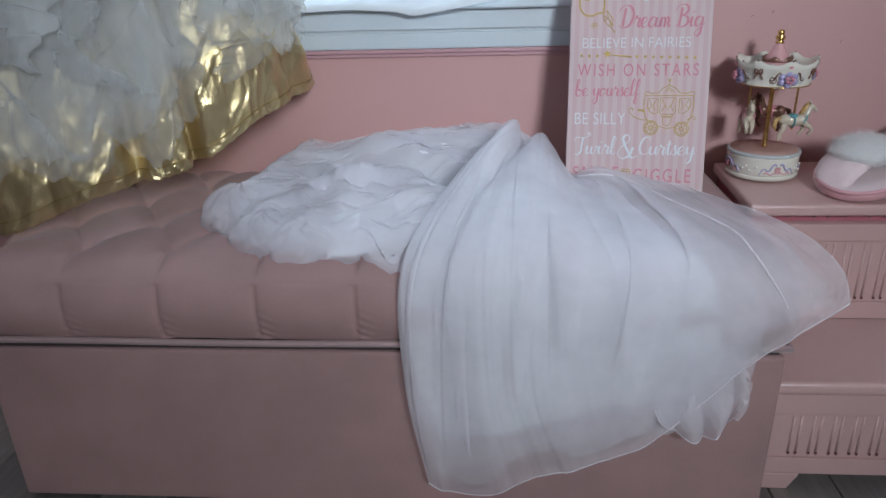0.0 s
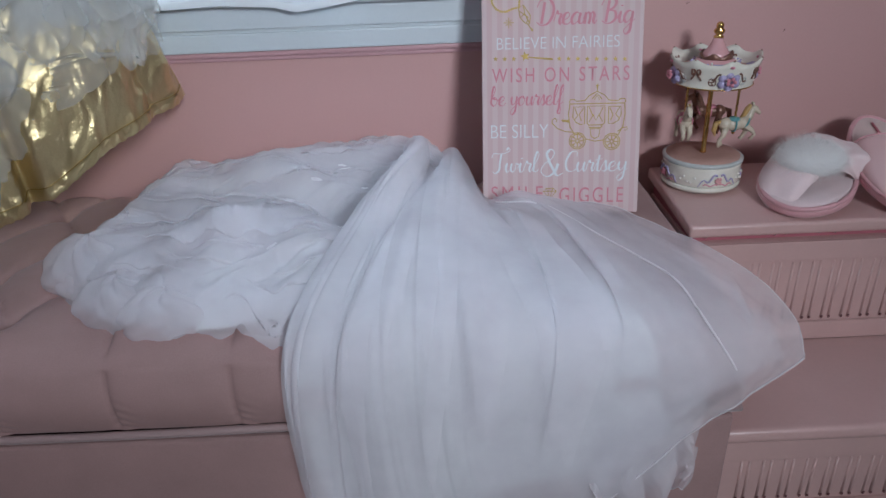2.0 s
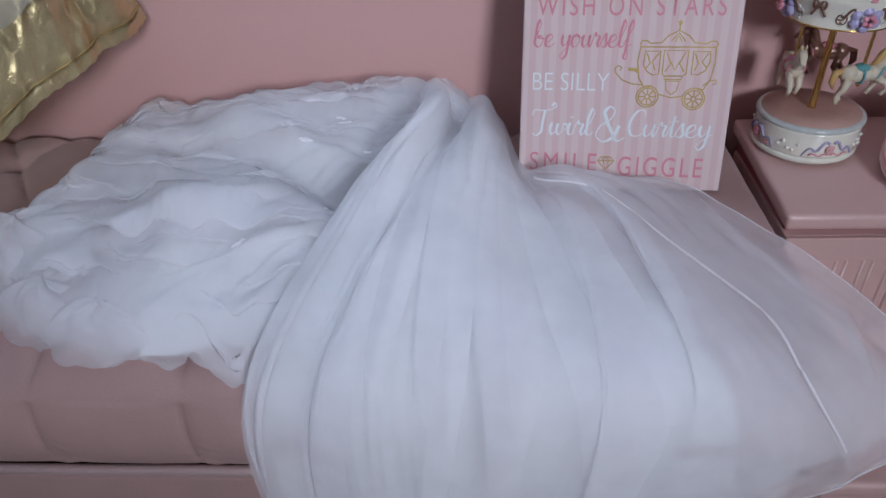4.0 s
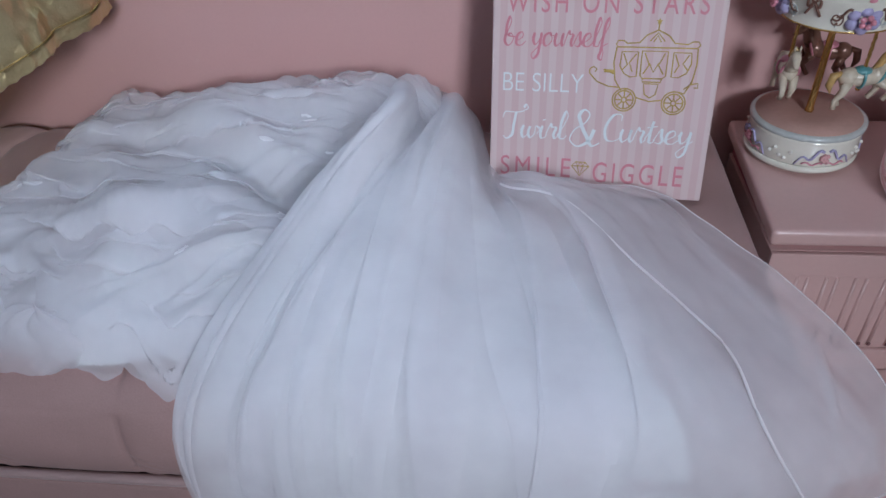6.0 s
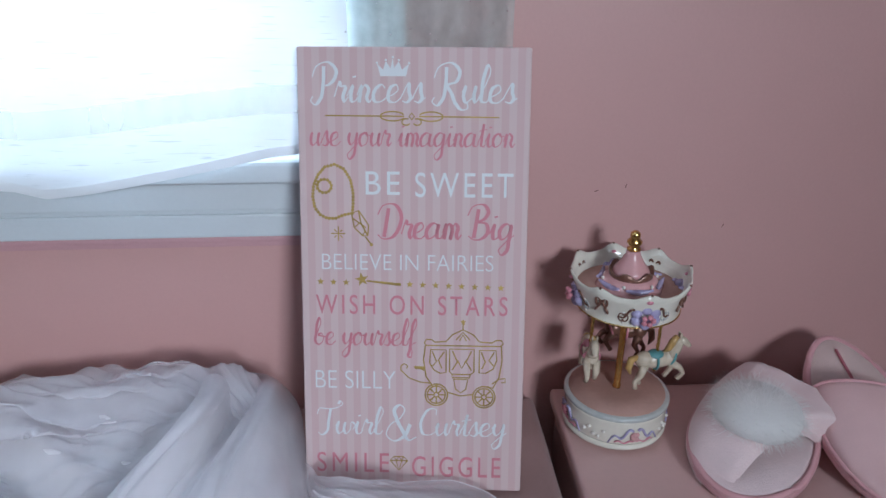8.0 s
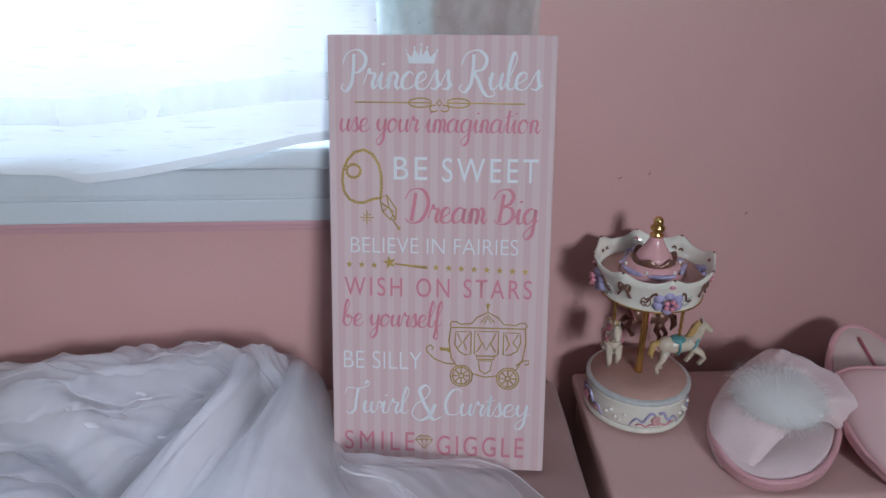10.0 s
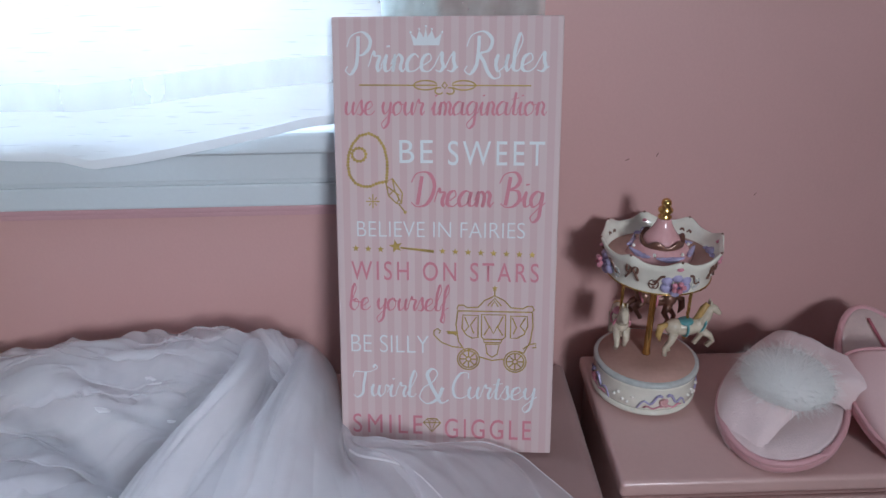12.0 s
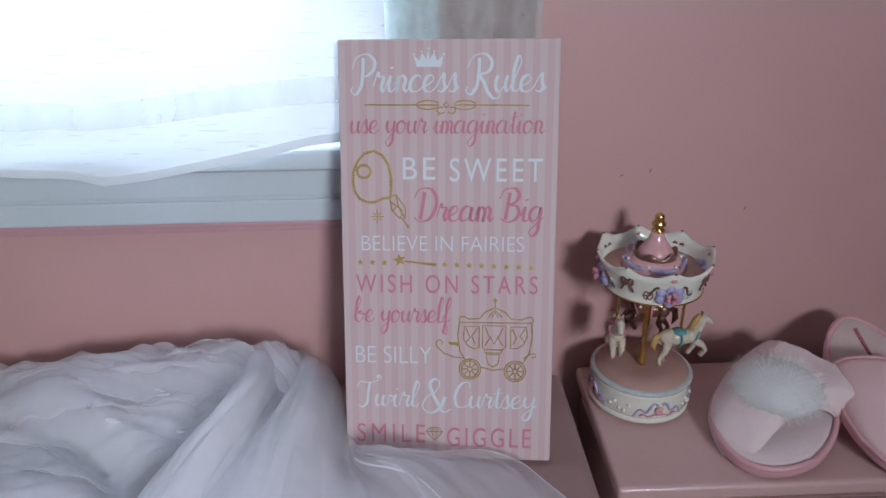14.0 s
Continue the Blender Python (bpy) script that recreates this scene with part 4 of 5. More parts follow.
def horse(m, coat):
    """A prancing carousel horse figure in one mesh: coat, mane and saddle."""
    bm = bmesh.new()

    def tint(before, k):
        bm.faces.ensure_lookup_table()
        for f_ in bm.faces[before:]:
            f_.material_index = k

    ball((0, 0, 0), (0.0165, 0.0072, 0.0082), bm, 14, 10)
    ball((0.011, 0, 0.001), (0.0085, 0.0068, 0.0082), bm, 12, 8)
    ball((-0.011, 0, 0.001), (0.0085, 0.0070, 0.0080), bm, 12, 8)
    tube([(0.012, 0, 0.003), (0.017, 0, 0.010), (0.0195, 0, 0.017), (0.0205, 0, 0.020)], [0.0064, 0.0052, 0.0042, 0.0034], bm, n=10)
    tube([(0.019, 0, 0.0205), (0.024, 0, 0.0175), (0.0285, 0, 0.0130), (0.0300, 0, 0.0115)], [0.0036, 0.0036, 0.0024, 0.0018], bm, n=10)
    for s in (-1, 1):
        ball((0.0195, s * 0.002, 0.0245), (0.0012, 0.0009, 0.0026), bm, 6, 5)
    for sy, pts in ((-1, [(0.012, -0.002), (0.021, -0.008), (0.025, -0.014), (0.020, -0.020)]), (1, [(0.012, -0.003), (0.018, -0.012), (0.014, -0.019), (0.012, -0.022)]),
                    (-1, [(-0.012, -0.003), (-0.014, -0.013), (-0.019, -0.020), (-0.018, -0.027)]), (1, [(-0.012, -0.003), (-0.009, -0.014), (-0.013, -0.021), (-0.011, -0.028)])):
        tube([(x, sy * 0.0042, z) for x, z in pts], [0.0042, 0.0030, 0.0021, 0.0024], bm, n=8)
    n0 = len(bm.faces)
    tube([(0.017, 0, 0.0235), (0.0135, 0, 0.018), (0.011, 0, 0.011), (0.007, 0, 0.0075)], [0.0022, 0.0032, 0.0032, 0.0014], bm, n=8)
    tube([(-0.017, 0, 0.004), (-0.023, 0, 0.002), (-0.0245, 0, -0.007), (-0.022, 0, -0.014)], [0.0024, 0.0034, 0.0030, 0.0008], bm, n=8)
    tint(n0, 1)
    n0 = len(bm.faces)
    ball((-0.001, 0, 0.0060), (0.0075, 0.0066, 0.0036), bm, 12, 8)
    tube([(-0.001, 0.0078 * math.sin(radians(q)), 0.0092 * math.cos(radians(q))) for q in range(0, 360, 20)], 0.0012, bm, closed=True)
    tube([(0.0135 + 0.003 * math.cos(radians(q)), 0.0070 * math.sin(radians(q)), 0.002 + 0.0075 * math.cos(radians(q))) for q in range(0, 360, 20)], 0.0011, bm, closed=True)
    tint(n0, 2)
    ob = part("horse", bm, coat, car, "glazed carousel horse figure with a coloured saddle", smooth=True)
    ob.matrix_basis = m
    return ob


for deg, z, face, coat in ((-36, 0.108, 5, [M_HORSE, M_MANE, M_TEAL]), (-168, 0.114, 262, [M_HORSE, M_MANE, M_ROSE]), (66, 0.112, 165, [M_PORC_BROWN, M_PORC_BROWN, M_ROSE])):
    q = radians(deg)
    c = Vector((0.044 * math.cos(q), 0.044 * math.sin(q), z + 0.008))
    horse(Matrix.Translation(c) @ pose(0, 0, 0, 0, 0, face) @ Matrix.Scale(1.40, 4), coat)
    zs = [0.0985 + 0.0035 * i for i in range(26)]
    bm = bmesh.new()
    tube([(c.x + 0.0003 * math.cos(i * 2), c.y + 0.0003 * math.sin(i * 2), zz) for i, zz in enumerate(zs)], [0.0022 if i % 2 else 0.0019 for i in range(26)], bm, n=8)
    tube([(c.x, c.y, c.z - 0.013), (c.x, c.y, c.z - 0.006)], 0.0019, bm, n=8)
    ball((c.x, c.y, c.z - 0.0145), 0.0030, bm, 10, 7)
    part("horse_pole", bm, M_GOLD, car, smooth=True)


# ---- slippers ----
def outline(n=56, length=0.25, toe=0.070, heel=0.056):
    """Rounded sole outline, toe at the origin end, heel along +y."""
    pts = []
    for i in range(n):
        q = 2 * math.pi * i / n
        s = (1 - math.cos(q)) / 2
        w = toe * (1 - s) + heel * s - 0.006 * math.sin(math.pi * s) ** 2
        pts.append((w * math.sin(q) * (1 + 0.22 * math.sin(q) ** 2) * 0.92, length * (1 - math.cos(q)) / 2))
    return pts


def loft(rings, bm=None):
    bm = bm or bmesh.new()
    vr = [[bm.verts.new(p) for p in r] for r in rings]
    n = len(vr[0])
    for a_, b_ in zip(vr, vr[1:]):
        for j in range(n):
            bm.faces.new((a_[j], a_[(j + 1) % n], b_[(j + 1) % n], b_[j]))
    bm.faces.new(vr[0][::-1])
    bm.faces.new(vr[-1])
    return bm


def slipper(m, label, pom):
    s_ = thing("slipper", m, label, "slipper", "pair of slippers")
    o = outline(toe=0.077 if pom else 0.070)

    def inset(k, z, lift=0.0):
        return [(x * k, 0.125 + (y - 0.125) * (1 - (1 - k) * 0.45), z + lift * (y / 0.25) ** 2) for x, y in o]

    sole = part("sole", loft([inset(0.95, 0.0), inset(1.0, 0.004), inset(1.01, 0.010), inset(0.985, 0.015)]), M_SLIP_PINK, s_, smooth=True)
    part("piping", tube(inset(0.965, 0.0165), 0.0042, n=8, closed=True), M_SLIP_PINK, sole, "pink satin piping", smooth=True)
    part("insole", loft([inset(0.94, 0.014), inset(0.93, 0.0175), inset(0.85, 0.0195), inset(0.5, 0.0185)]), M_SLIP_SOLE if not pom else M_PLUSH, s_, smooth=True)
    if pom:
        # plush upper: closed at one side of the toe, cut away at the other
        w_, v_ = np.meshgrid(np.linspace(-1, 1, 44), np.linspace(0, 1, 26), indexing="ij")
        s0 = 0.012 + 0.120 * smooth(-0.25, 0.95, w_) + 0.006 * np.sin(6 * w_)
        yy = s0 + (0.200 - 0.012 * w_ - s0) * v_
        ring = np.array(o + o[:1])
        half = np.interp(yy, ring[:29, 1], np.abs(ring[:29, 0])) * 1.0
        swell = 0.044 * smooth(0.0, 0.09, yy) + 0.004
        cz_ = 0.013 + swell * np.sqrt((1 - np.abs(w_) ** 2.6).clip(0, 1)) + 0.003 * wob(w_ * 5, v_ * 5, 31) - 0.006 * np.exp(-((v_ - 0.0) / 0.08) ** 2)
        lift_ = smooth(0.35, 1.0, w_) * smooth(0.0, 0.5, v_)
        top = np.stack([w_ * half * 1.02 + 0.018 * lift_, yy - 0.012 * lift_, cz_ + 0.020 * lift_], -1)
        bm_ = sheet(np.concatenate([top, top[:, ::-1] - np.array([0, 0, 0.006])], 1))
        vamp = part("upper", bm_, M_PLUSH, s_, "pale pink plush upper", smooth=True)
        # faux fur pompom: a core with many thin tufts
        g_ = np.random.RandomState(2)
        bm_ = ball((-0.002, 0.108, 0.058), (0.050, 0.048, 0.028), None, 28, 18)
        for _ in range(4500):
            d = Vector(g_.normal(size=3))
            d.normalize()
            if d.z < -0.5:
                continue
            base = Vector((-0.002 + d.x * 0.044, 0.108 + d.y * 0.042, 0.058 + d.z * 0.022))
            L_ = g_.uniform(0.008, 0.024)
            bend = Vector(g_.normal(size=3)) * 0.5
            side = d.cross(bend + Vector((0.01, 0.3, 0.2))).normalized() * 0.00022
            mid, tip = base + (d + bend * 0.3) * L_ * 0.55, base + (d + bend).normalized() * L_
            vs_ = [bm_.verts.new(p) for p in (base - side, base + side, mid + side * 0.7, mid - side * 0.7, tip)]
            bm_.faces.new(vs_[:4])
            bm_.faces.new((vs_[3], vs_[2], vs_[4]))
        tagged(part("pompom", bm_, M_FUR, vamp, "fluffy white faux fur pompom"), kind="stuff")
    else:
        u_, v_ = np.meshgrid(np.linspace(0, 1, 30), np.linspace(0, 1, 20), indexing="ij")
        ang = np.pi * u_
        yy = 0.003 + 0.142 * v_ + 0.010 * np.cos(ang) * v_
        ring = np.array(o + o[:1])
        half = np.interp(yy, ring[:29, 1], np.abs(ring[:29, 0])) * 0.985
        rise = 0.010 + 0.032 * smooth(0.0, 0.9, v_)
        top = np.stack([-np.cos(ang) * half, yy, 0.016 + np.sin(ang) ** 0.6 * rise], -1)
        vamp = part("upper", sheet(np.concatenate([top, top[:, ::-1] - np.array([0, 0, 0.003])], 1)), M_SATIN, s_, "pale pink satin toe upper", smooth=True)
        part("binding", tube([tuple(c) for c in top[:, -1]], 0.0022, n=6), M_SLIP_PINK, vamp, smooth=True)
        part("stitch_slot", tube([(0.004, 0.165, 0.0205), (0.0, 0.225, 0.0205)], 0.0022, flat=None), M_DEEP, s_)
    return s_


slipper(Matrix.Translation((0.632, 1.246, 0.4712)) @ pose(0, 0, 0, 8, 0, -37) @ Matrix.Diagonal((1.08, 1.0, 1.0, 1)), "pale pink plush slipper with a white fur pompom", True)
slipper(Matrix.Translation((0.826, 1.218, 0.4712)) @ pose(0, 0, 0, 20, 0, -5), "pink satin slipper tilted against the wall", False)

# ---- the white tulle gown ----
gown = thing("tulle_gown", pose(-0.05, 1.2, 0.475), "crumpled white tulle gown spilling over the bench front", "gown")
UK = [0, 0.2, 0.4, 0.6, 0.8, 1.0]
UN = [0, 0.12, 0.25, 0.38, 0.50, 0.62, 0.80, 1.0]
VK = [0, 0.12, 0.42, 0.62, 0.80, 1.0]


def drape(u, v, rows):
    """A surface between six cross lines, each given at eight places."""
    stack = np.stack([spline(UN, r, u) for r in rows], 0)
    kn = np.array(VK)
    slope = np.gradient(stack, kn, axis=0)
    i = np.clip(np.searchsorted(kn, v, side="right") - 1, 0, len(kn) - 2)
    h = (kn[i + 1] - kn[i])[..., None]
    s = ((v - kn[i])[..., None]) / h
    idx = np.indices(u.shape)
    a_, b_ = stack[i, idx[0], idx[1]], stack[i + 1, idx[0], idx[1]]
    c_, d_ = slope[i, idx[0], idx[1]] * h, slope[i + 1, idx[0], idx[1]] * h
    return a_ * (1 + 2 * s) * (1 - s) ** 2 + c_ * s * (1 - s) ** 2 + b_ * s * s * (3 - 2 * s) + d_ * s * s * (s - 1)


def normals(p):
    n = np.cross(np.gradient(p, axis=0), np.gradient(p, axis=1))
    return n / (np.linalg.norm(n, axis=-1, keepdims=True) + 1e-9)


def mesh_of(name, xyz, material, label=""):
    return under(gown, part(name, sheet(xyz), material, None, label, smooth=True))


def eight(row):
    """A cross line of six places read at eight."""
    return [tuple(c) for c in spline(UK, np.array(row), np.array(UN))]


BACK = [(-0.040, 1.440, 0.520), (0.000, 1.450, 0.535), (0.040, 1.455, 0.535), (0.075, 1.452, 0.528), (0.112, 1.405, 0.520), (0.128, 1.345, 0.505), (0.150, 1.290, 0.492), (0.185, 1.282, 0.486)]
TOP = [(0.002, 1.330, 0.560), (0.032, 1.332, 0.590), (0.060, 1.338, 0.562), (0.086, 1.356, 0.561), (0.116, 1.315, 0.549), (0.138, 1.270, 0.512), (0.166, 1.256, 0.524), (0.205, 1.268, 0.500)]
MID = [(-0.062, 1.155, 0.560), (-0.028, 1.145, 0.570), (0.018, 1.130, 0.560), (0.062, 1.120, 0.566), (0.118, 1.118, 0.546), (0.182, 1.130, 0.522), (0.270, 1.175, 0.517), (0.350, 1.250, 0.502)]
EDGE = eight([(-0.138, 0.952, 0.470), (-0.055, 0.930, 0.488), (0.060, 0.922, 0.490), (0.195, 0.925, 0.487), (0.352, 0.955, 0.490), (0.452, 1.100, 0.492)])
LOW = eight([(-0.138, 0.925, 0.285), (-0.060, 0.908, 0.285), (0.050, 0.905, 0.30), (0.195, 0.905, 0.32), (0.385, 0.914, 0.425), (0.505, 0.995, 0.462)])
HEM = eight([(-0.108, 0.925, 0.090), (-0.045, 0.918, 0.066), (0.080, 0.915, 0.127), (0.225, 0.915, 0.165), (0.400, 0.925, 0.345), (0.520, 0.950, 0.414)])


def pad_only(x, y):
    edge = ((y - BY0) / 0.09).clip(0, 1)
    return 0.430 + 0.046 * np.sqrt(1 - (1 - edge) ** 2)


def clear(q, rest):
    """Keeps cloth off the bench pad and the wall."""
    top = pad_only(q[..., 0], q[..., 1]) + rest
    face = BY0 - 0.010 - rest
    inside = (q[..., 0] < BX1 + 0.004) & (q[..., 1] > face) & (q[..., 2] < top)
    near = (q[..., 1] - face) < (top - q[..., 2])
    q[..., 1] = np.minimum(np.where(inside & near, face, q[..., 1]), 1.482)
    q[..., 2] = np.where(inside & ~near, top, q[..., 2])
    return q


def leaning(a_, k, b_, seed, drift, over):
    """Folds that lean over onto their neighbours: how far along and how high, with gaps where the cloth lies smooth."""
    ph = 2 * np.pi * k * a_ + drift * wob(b_ * 3.0, a_ * 6, seed, 2)
    gate = smooth(-0.25, 0.85, wob(a_ * 12 + 3 * b_, b_ * 4, seed + 1, 2))
    s_ = np.sin(ph) + 0.35 * np.sin(2.3 * ph + 1.1)
    return -over * gate * s_ / (2 * np.pi * k), gate * s_


def skirt(rows, nu, nv, k, over, high, seed, lift, rest, u1=1.0, slack=0.008, skew=0.0):
    u, v = np.meshgrid(np.linspace(0, u1, nu), np.linspace(0, 1, nv), indexing="ij")
    du, up = leaning(u + skew * v, k, v, seed, 2.0, over)
    du2, up2 = leaning(u - (skew + 0.06) * v, 2.6 * k, v, seed + 40, 2.6, over * 0.8)
    run = smooth(0.03, 0.22, v) * (1 - 0.45 * smooth(0.6, 1.0, v)) * smooth(0, 0.03, u) * smooth(u1, u1 - 0.03, u)
    p = drape((u + (du + 0.3 * du2) * run).clip(0, u1), v, [np.array(r) for r in rows])
    base = drape(u, v, [np.array(r) for r in rows])
    n = normals(base)
    n = n * np.sign(np.mean(n[..., 2] - n[..., 1]))
    soft = slack * wob(u * 10, v * 4, seed + 9, 2) * smooth(0.1, 0.4, v)
    soft = soft + 0.0032 * wob(u * 42, v * 20, seed + 15, 3) * smooth(0.45, 0.7, u) * smooth(0.12, 0.25, v)
    p = p + n * (lift + soft + ridges(u, v) + high * run * (up + 0.4 * up2))[..., None]
    return clear(p, rest)


def ridges(u, v):
    """Broad ridges that run down from the two peaks, with a hollow between them."""
    c_ = u + 0.05 * v * np.sin(3 * v)
    top = 0.014 * (np.exp(-((c_ - 0.12) / 0.045) ** 2) + 0.9 * np.exp(-((c_ - 0.39) / 0.050) ** 2) - 1.0 * np.exp(-((c_ - 0.25) / 0.055) ** 2) - 0.7 * np.exp(-((c_ - 0.55) / 0.05) ** 2)) * smooth(0.55, 0.10, v)
    low = 0.005 * (np.exp(-((c_ - 0.08) / 0.03) ** 2) + np.exp(-((c_ - 0.30) / 0.04) ** 2) + 0.8 * np.exp(-((c_ - 0.47) / 0.03) ** 2) + 0.6 * np.exp(-((c_ - 0.62) / 0.03) ** 2)) * smooth(0.2, 0.45, v)
    return (top + low) * smooth(0.0, 0.09, v)


outer = skirt((BACK, TOP, MID, EDGE, LOW, HEM), 330, 170, 8, 0.80, 0.0032, 3, 0.004, 0.012, skew=0.10)
mesh_of("skirt_overlay", outer, M_NET, "sheer white tulle overskirt")
SHORT = [(x, y + 0.004, z + 0.02 + 0.02 * math.sin(2.6 * i)) for i, (x, y, z) in enumerate(HEM)]
mesh_of("skirt_net", skirt((BACK, TOP, MID, EDGE, LOW, SHORT), 280, 150, 6, 0.75, 0.0032, 28, -0.008, 0.006, 0.97, skew=-0.22), M_NET, "second sheer tulle layer")

# denser layers below, which end short of the sheer side
LBACK = [(x, y, z - 0.012) for x, y, z in BACK[:6]] + [(0.130, 1.335, 0.488), (0.134, 1.325, 0.484)]
LTOP = [(x, y, z - 0.014) for x, y, z in TOP[:5]] + [(0.128, 1.285, 0.512), (0.136, 1.262, 0.500), (0.146, 1.245, 0.490)]
LMID = [(-0.058, 1.152, 0.548), (-0.028, 1.142, 0.556), (0.014, 1.127, 0.548), (0.054, 1.118, 0.552), (0.100, 1.115, 0.536), (0.145, 1.118, 0.520), (0.190, 1.125, 0.505), (0.225, 1.140, 0.492)]
LEDGE = eight([(-0.128, 0.955, 0.462), (-0.060, 0.941, 0.477), (0.025, 0.936, 0.479), (0.125, 0.936, 0.478), (0.225, 0.940, 0.476), (0.315, 0.962, 0.474)])
LLOW = eight([(-0.128, 0.934, 0.285), (-0.055, 0.926, 0.29), (0.040, 0.925, 0.31), (0.145, 0.926, 0.32), (0.250, 0.932, 0.33), (0.345, 0.940, 0.345)])
LHEM = eight([(-0.095, 0.935, 0.170), (-0.025, 0.930, 0.170), (0.070, 0.930, 0.195), (0.170, 0.930, 0.225), (0.275, 0.934, 0.245), (0.362, 0.944, 0.310)])
mesh_of("skirt_lining", skirt((LBACK, LTOP, LMID, LEDGE, LLOW, LHEM), 200, 120, 6, 0.4, 0.003, 14, -0.012, 0.0, slack=0.007), M_LINING, "opaque ivory skirt lining")


def between(a_, b_, k):
    return [tuple(np.array(p_) * (1 - k) + np.array(q_) * k) for p_, q_ in zip(a_, b_)]


WMID, WEDGE, WLOW = (between(a_, b_, 0.35) for a_, b_ in ((LMID, MID), (LEDGE, EDGE), (LLOW, LOW)))
DEEP = [(x + 0.03 * i / 7, y - 0.003, z - 0.055) for i, (x, y, z) in enumerate(LHEM)]
mesh_of("skirt_underlayer", skirt((LBACK, LTOP, WMID, WEDGE, WLOW, DEEP), 260, 140, 6, 0.7, 0.0030, 19, -0.012, 0.002, skew=0.25), M_NET, "layered white tulle underskirt")

# hem cords and the raised ribbon seam of the overskirt
hem_line = [tuple(c) for c in outer[::2, -1] + np.array([0, -0.0006, 0])]
under(gown, part("hem_cord", tube(hem_line, 0.0011, n=5), M_NET_DENSE, smooth=True))
side_line = [tuple(c) for c in outer[-1, ::2]]
under(gown, part("hem_cord", tube(side_line, 0.0008, n=5), M_NET_DENSE, smooth=True))
sv_ = np.linspace(0.15, 0.998, 90)
su = spline([0.15, 0.22, 0.34, 0.47, 0.54, 0.57, 0.64, 0.8, 1.0], [0.68, 0.70, 0.745, 0.785, 0.825, 0.838, 0.825, 0.83, 0.86], sv_)
pos = drape(su[:, None], sv_[:, None], [np.array(r) for r in (BACK, TOP, MID, EDGE, LOW, HEM)])[:, 0]
seam_pts = [tuple(c) for c in pos + np.array([0, -0.003, 0.0095])]
under(gown, part("ribbon_seam", tube(seam_pts, 0.0014, n=6), M_NET_DENSE, None, "white ribbon seam", smooth=True))

# doubled folds of the overskirt, fanning out from the gather
g = np.random.RandomState(21)
NU, NV = outer.shape[0] - 1, outer.shape[1] - 1
for k in range(13):
    u0, w0 = 0.05 + 0.68 * (k + g.uniform(0.1, 0.9)) / 13, g.uniform(0.016, 0.050)
    v0, v1 = g.uniform(0.13, 0.34), g.uniform(0.55, 0.98)
    vv, cc = np.linspace(v0, v1, 80), np.linspace(-1, 1, 9)
    taper = np.sin(np.pi * np.linspace(0.03, 0.97, 80)) ** 0.7
    uu = u0 + (g.uniform(-0.16, 0.16) * (vv - v0) + 0.012 * np.sin(vv * g.uniform(3, 8) + k))[:, None] + cc[None, :] * (w0 * taper)[:, None]
    iu, iv = (uu.clip(0, 1) * NU).round().astype(int), (np.repeat(vv[:, None], 9, 1) * NV).round().astype(int)
    fold = outer[iu, iv] + np.array([0, -0.6, 0.5]) * ((1 - cc ** 2)[None, :] * 0.0035 * taper[:, None] + 0.0012)[..., None]
    for _ in range(4):
        fold[1:-1] = 0.5 * fold[1:-1] + 0.25 * (fold[2:] + fold[:-2])
        fold[:, 1:-1] = 0.5 * fold[:, 1:-1] + 0.25 * (fold[:, 2:] + fold[:, :-2])
    mesh_of("pleat", fold, M_NET)

# ruffle hanging below the overskirt at its short side
ru, rv = np.meshgrid(np.linspace(0, 1, 90), np.linspace(0, 1, 50), indexing="ij")
rz = 0.335 - rv * (0.10 + 0.048 * np.sin(np.pi * np.clip(ru * 1.1, 0, 1)) ** 0.7)
rx = 0.255 + 0.125 * ru + 0.012 * np.sin(6 * rv + 4 * ru) * rv
ry = 0.931 - 0.016 * np.abs(np.sin(np.pi * 3.2 * ru + 1.2 * rv)) * (0.3 + rv) + 0.004 * wob(ru * 9, rv * 8, 61)
ruffle = np.stack([rx, ry, rz], -1)
mesh_of("ruffle", ruffle, M_NET, "sheer ruffle end")
mesh_of("ruffle", ruffle + np.array([0.004, 0.007, 0.012]) + 0.004 * np.stack([wob(ru * 14, rv * 9, 63)] * 3, -1), M_NET, "sheer ruffle end")
under(gown, part("hem_cord", tube([tuple(c) for c in ruffle[::2, -1]], 0.0010, n=5), M_NET_DENSE, smooth=True))

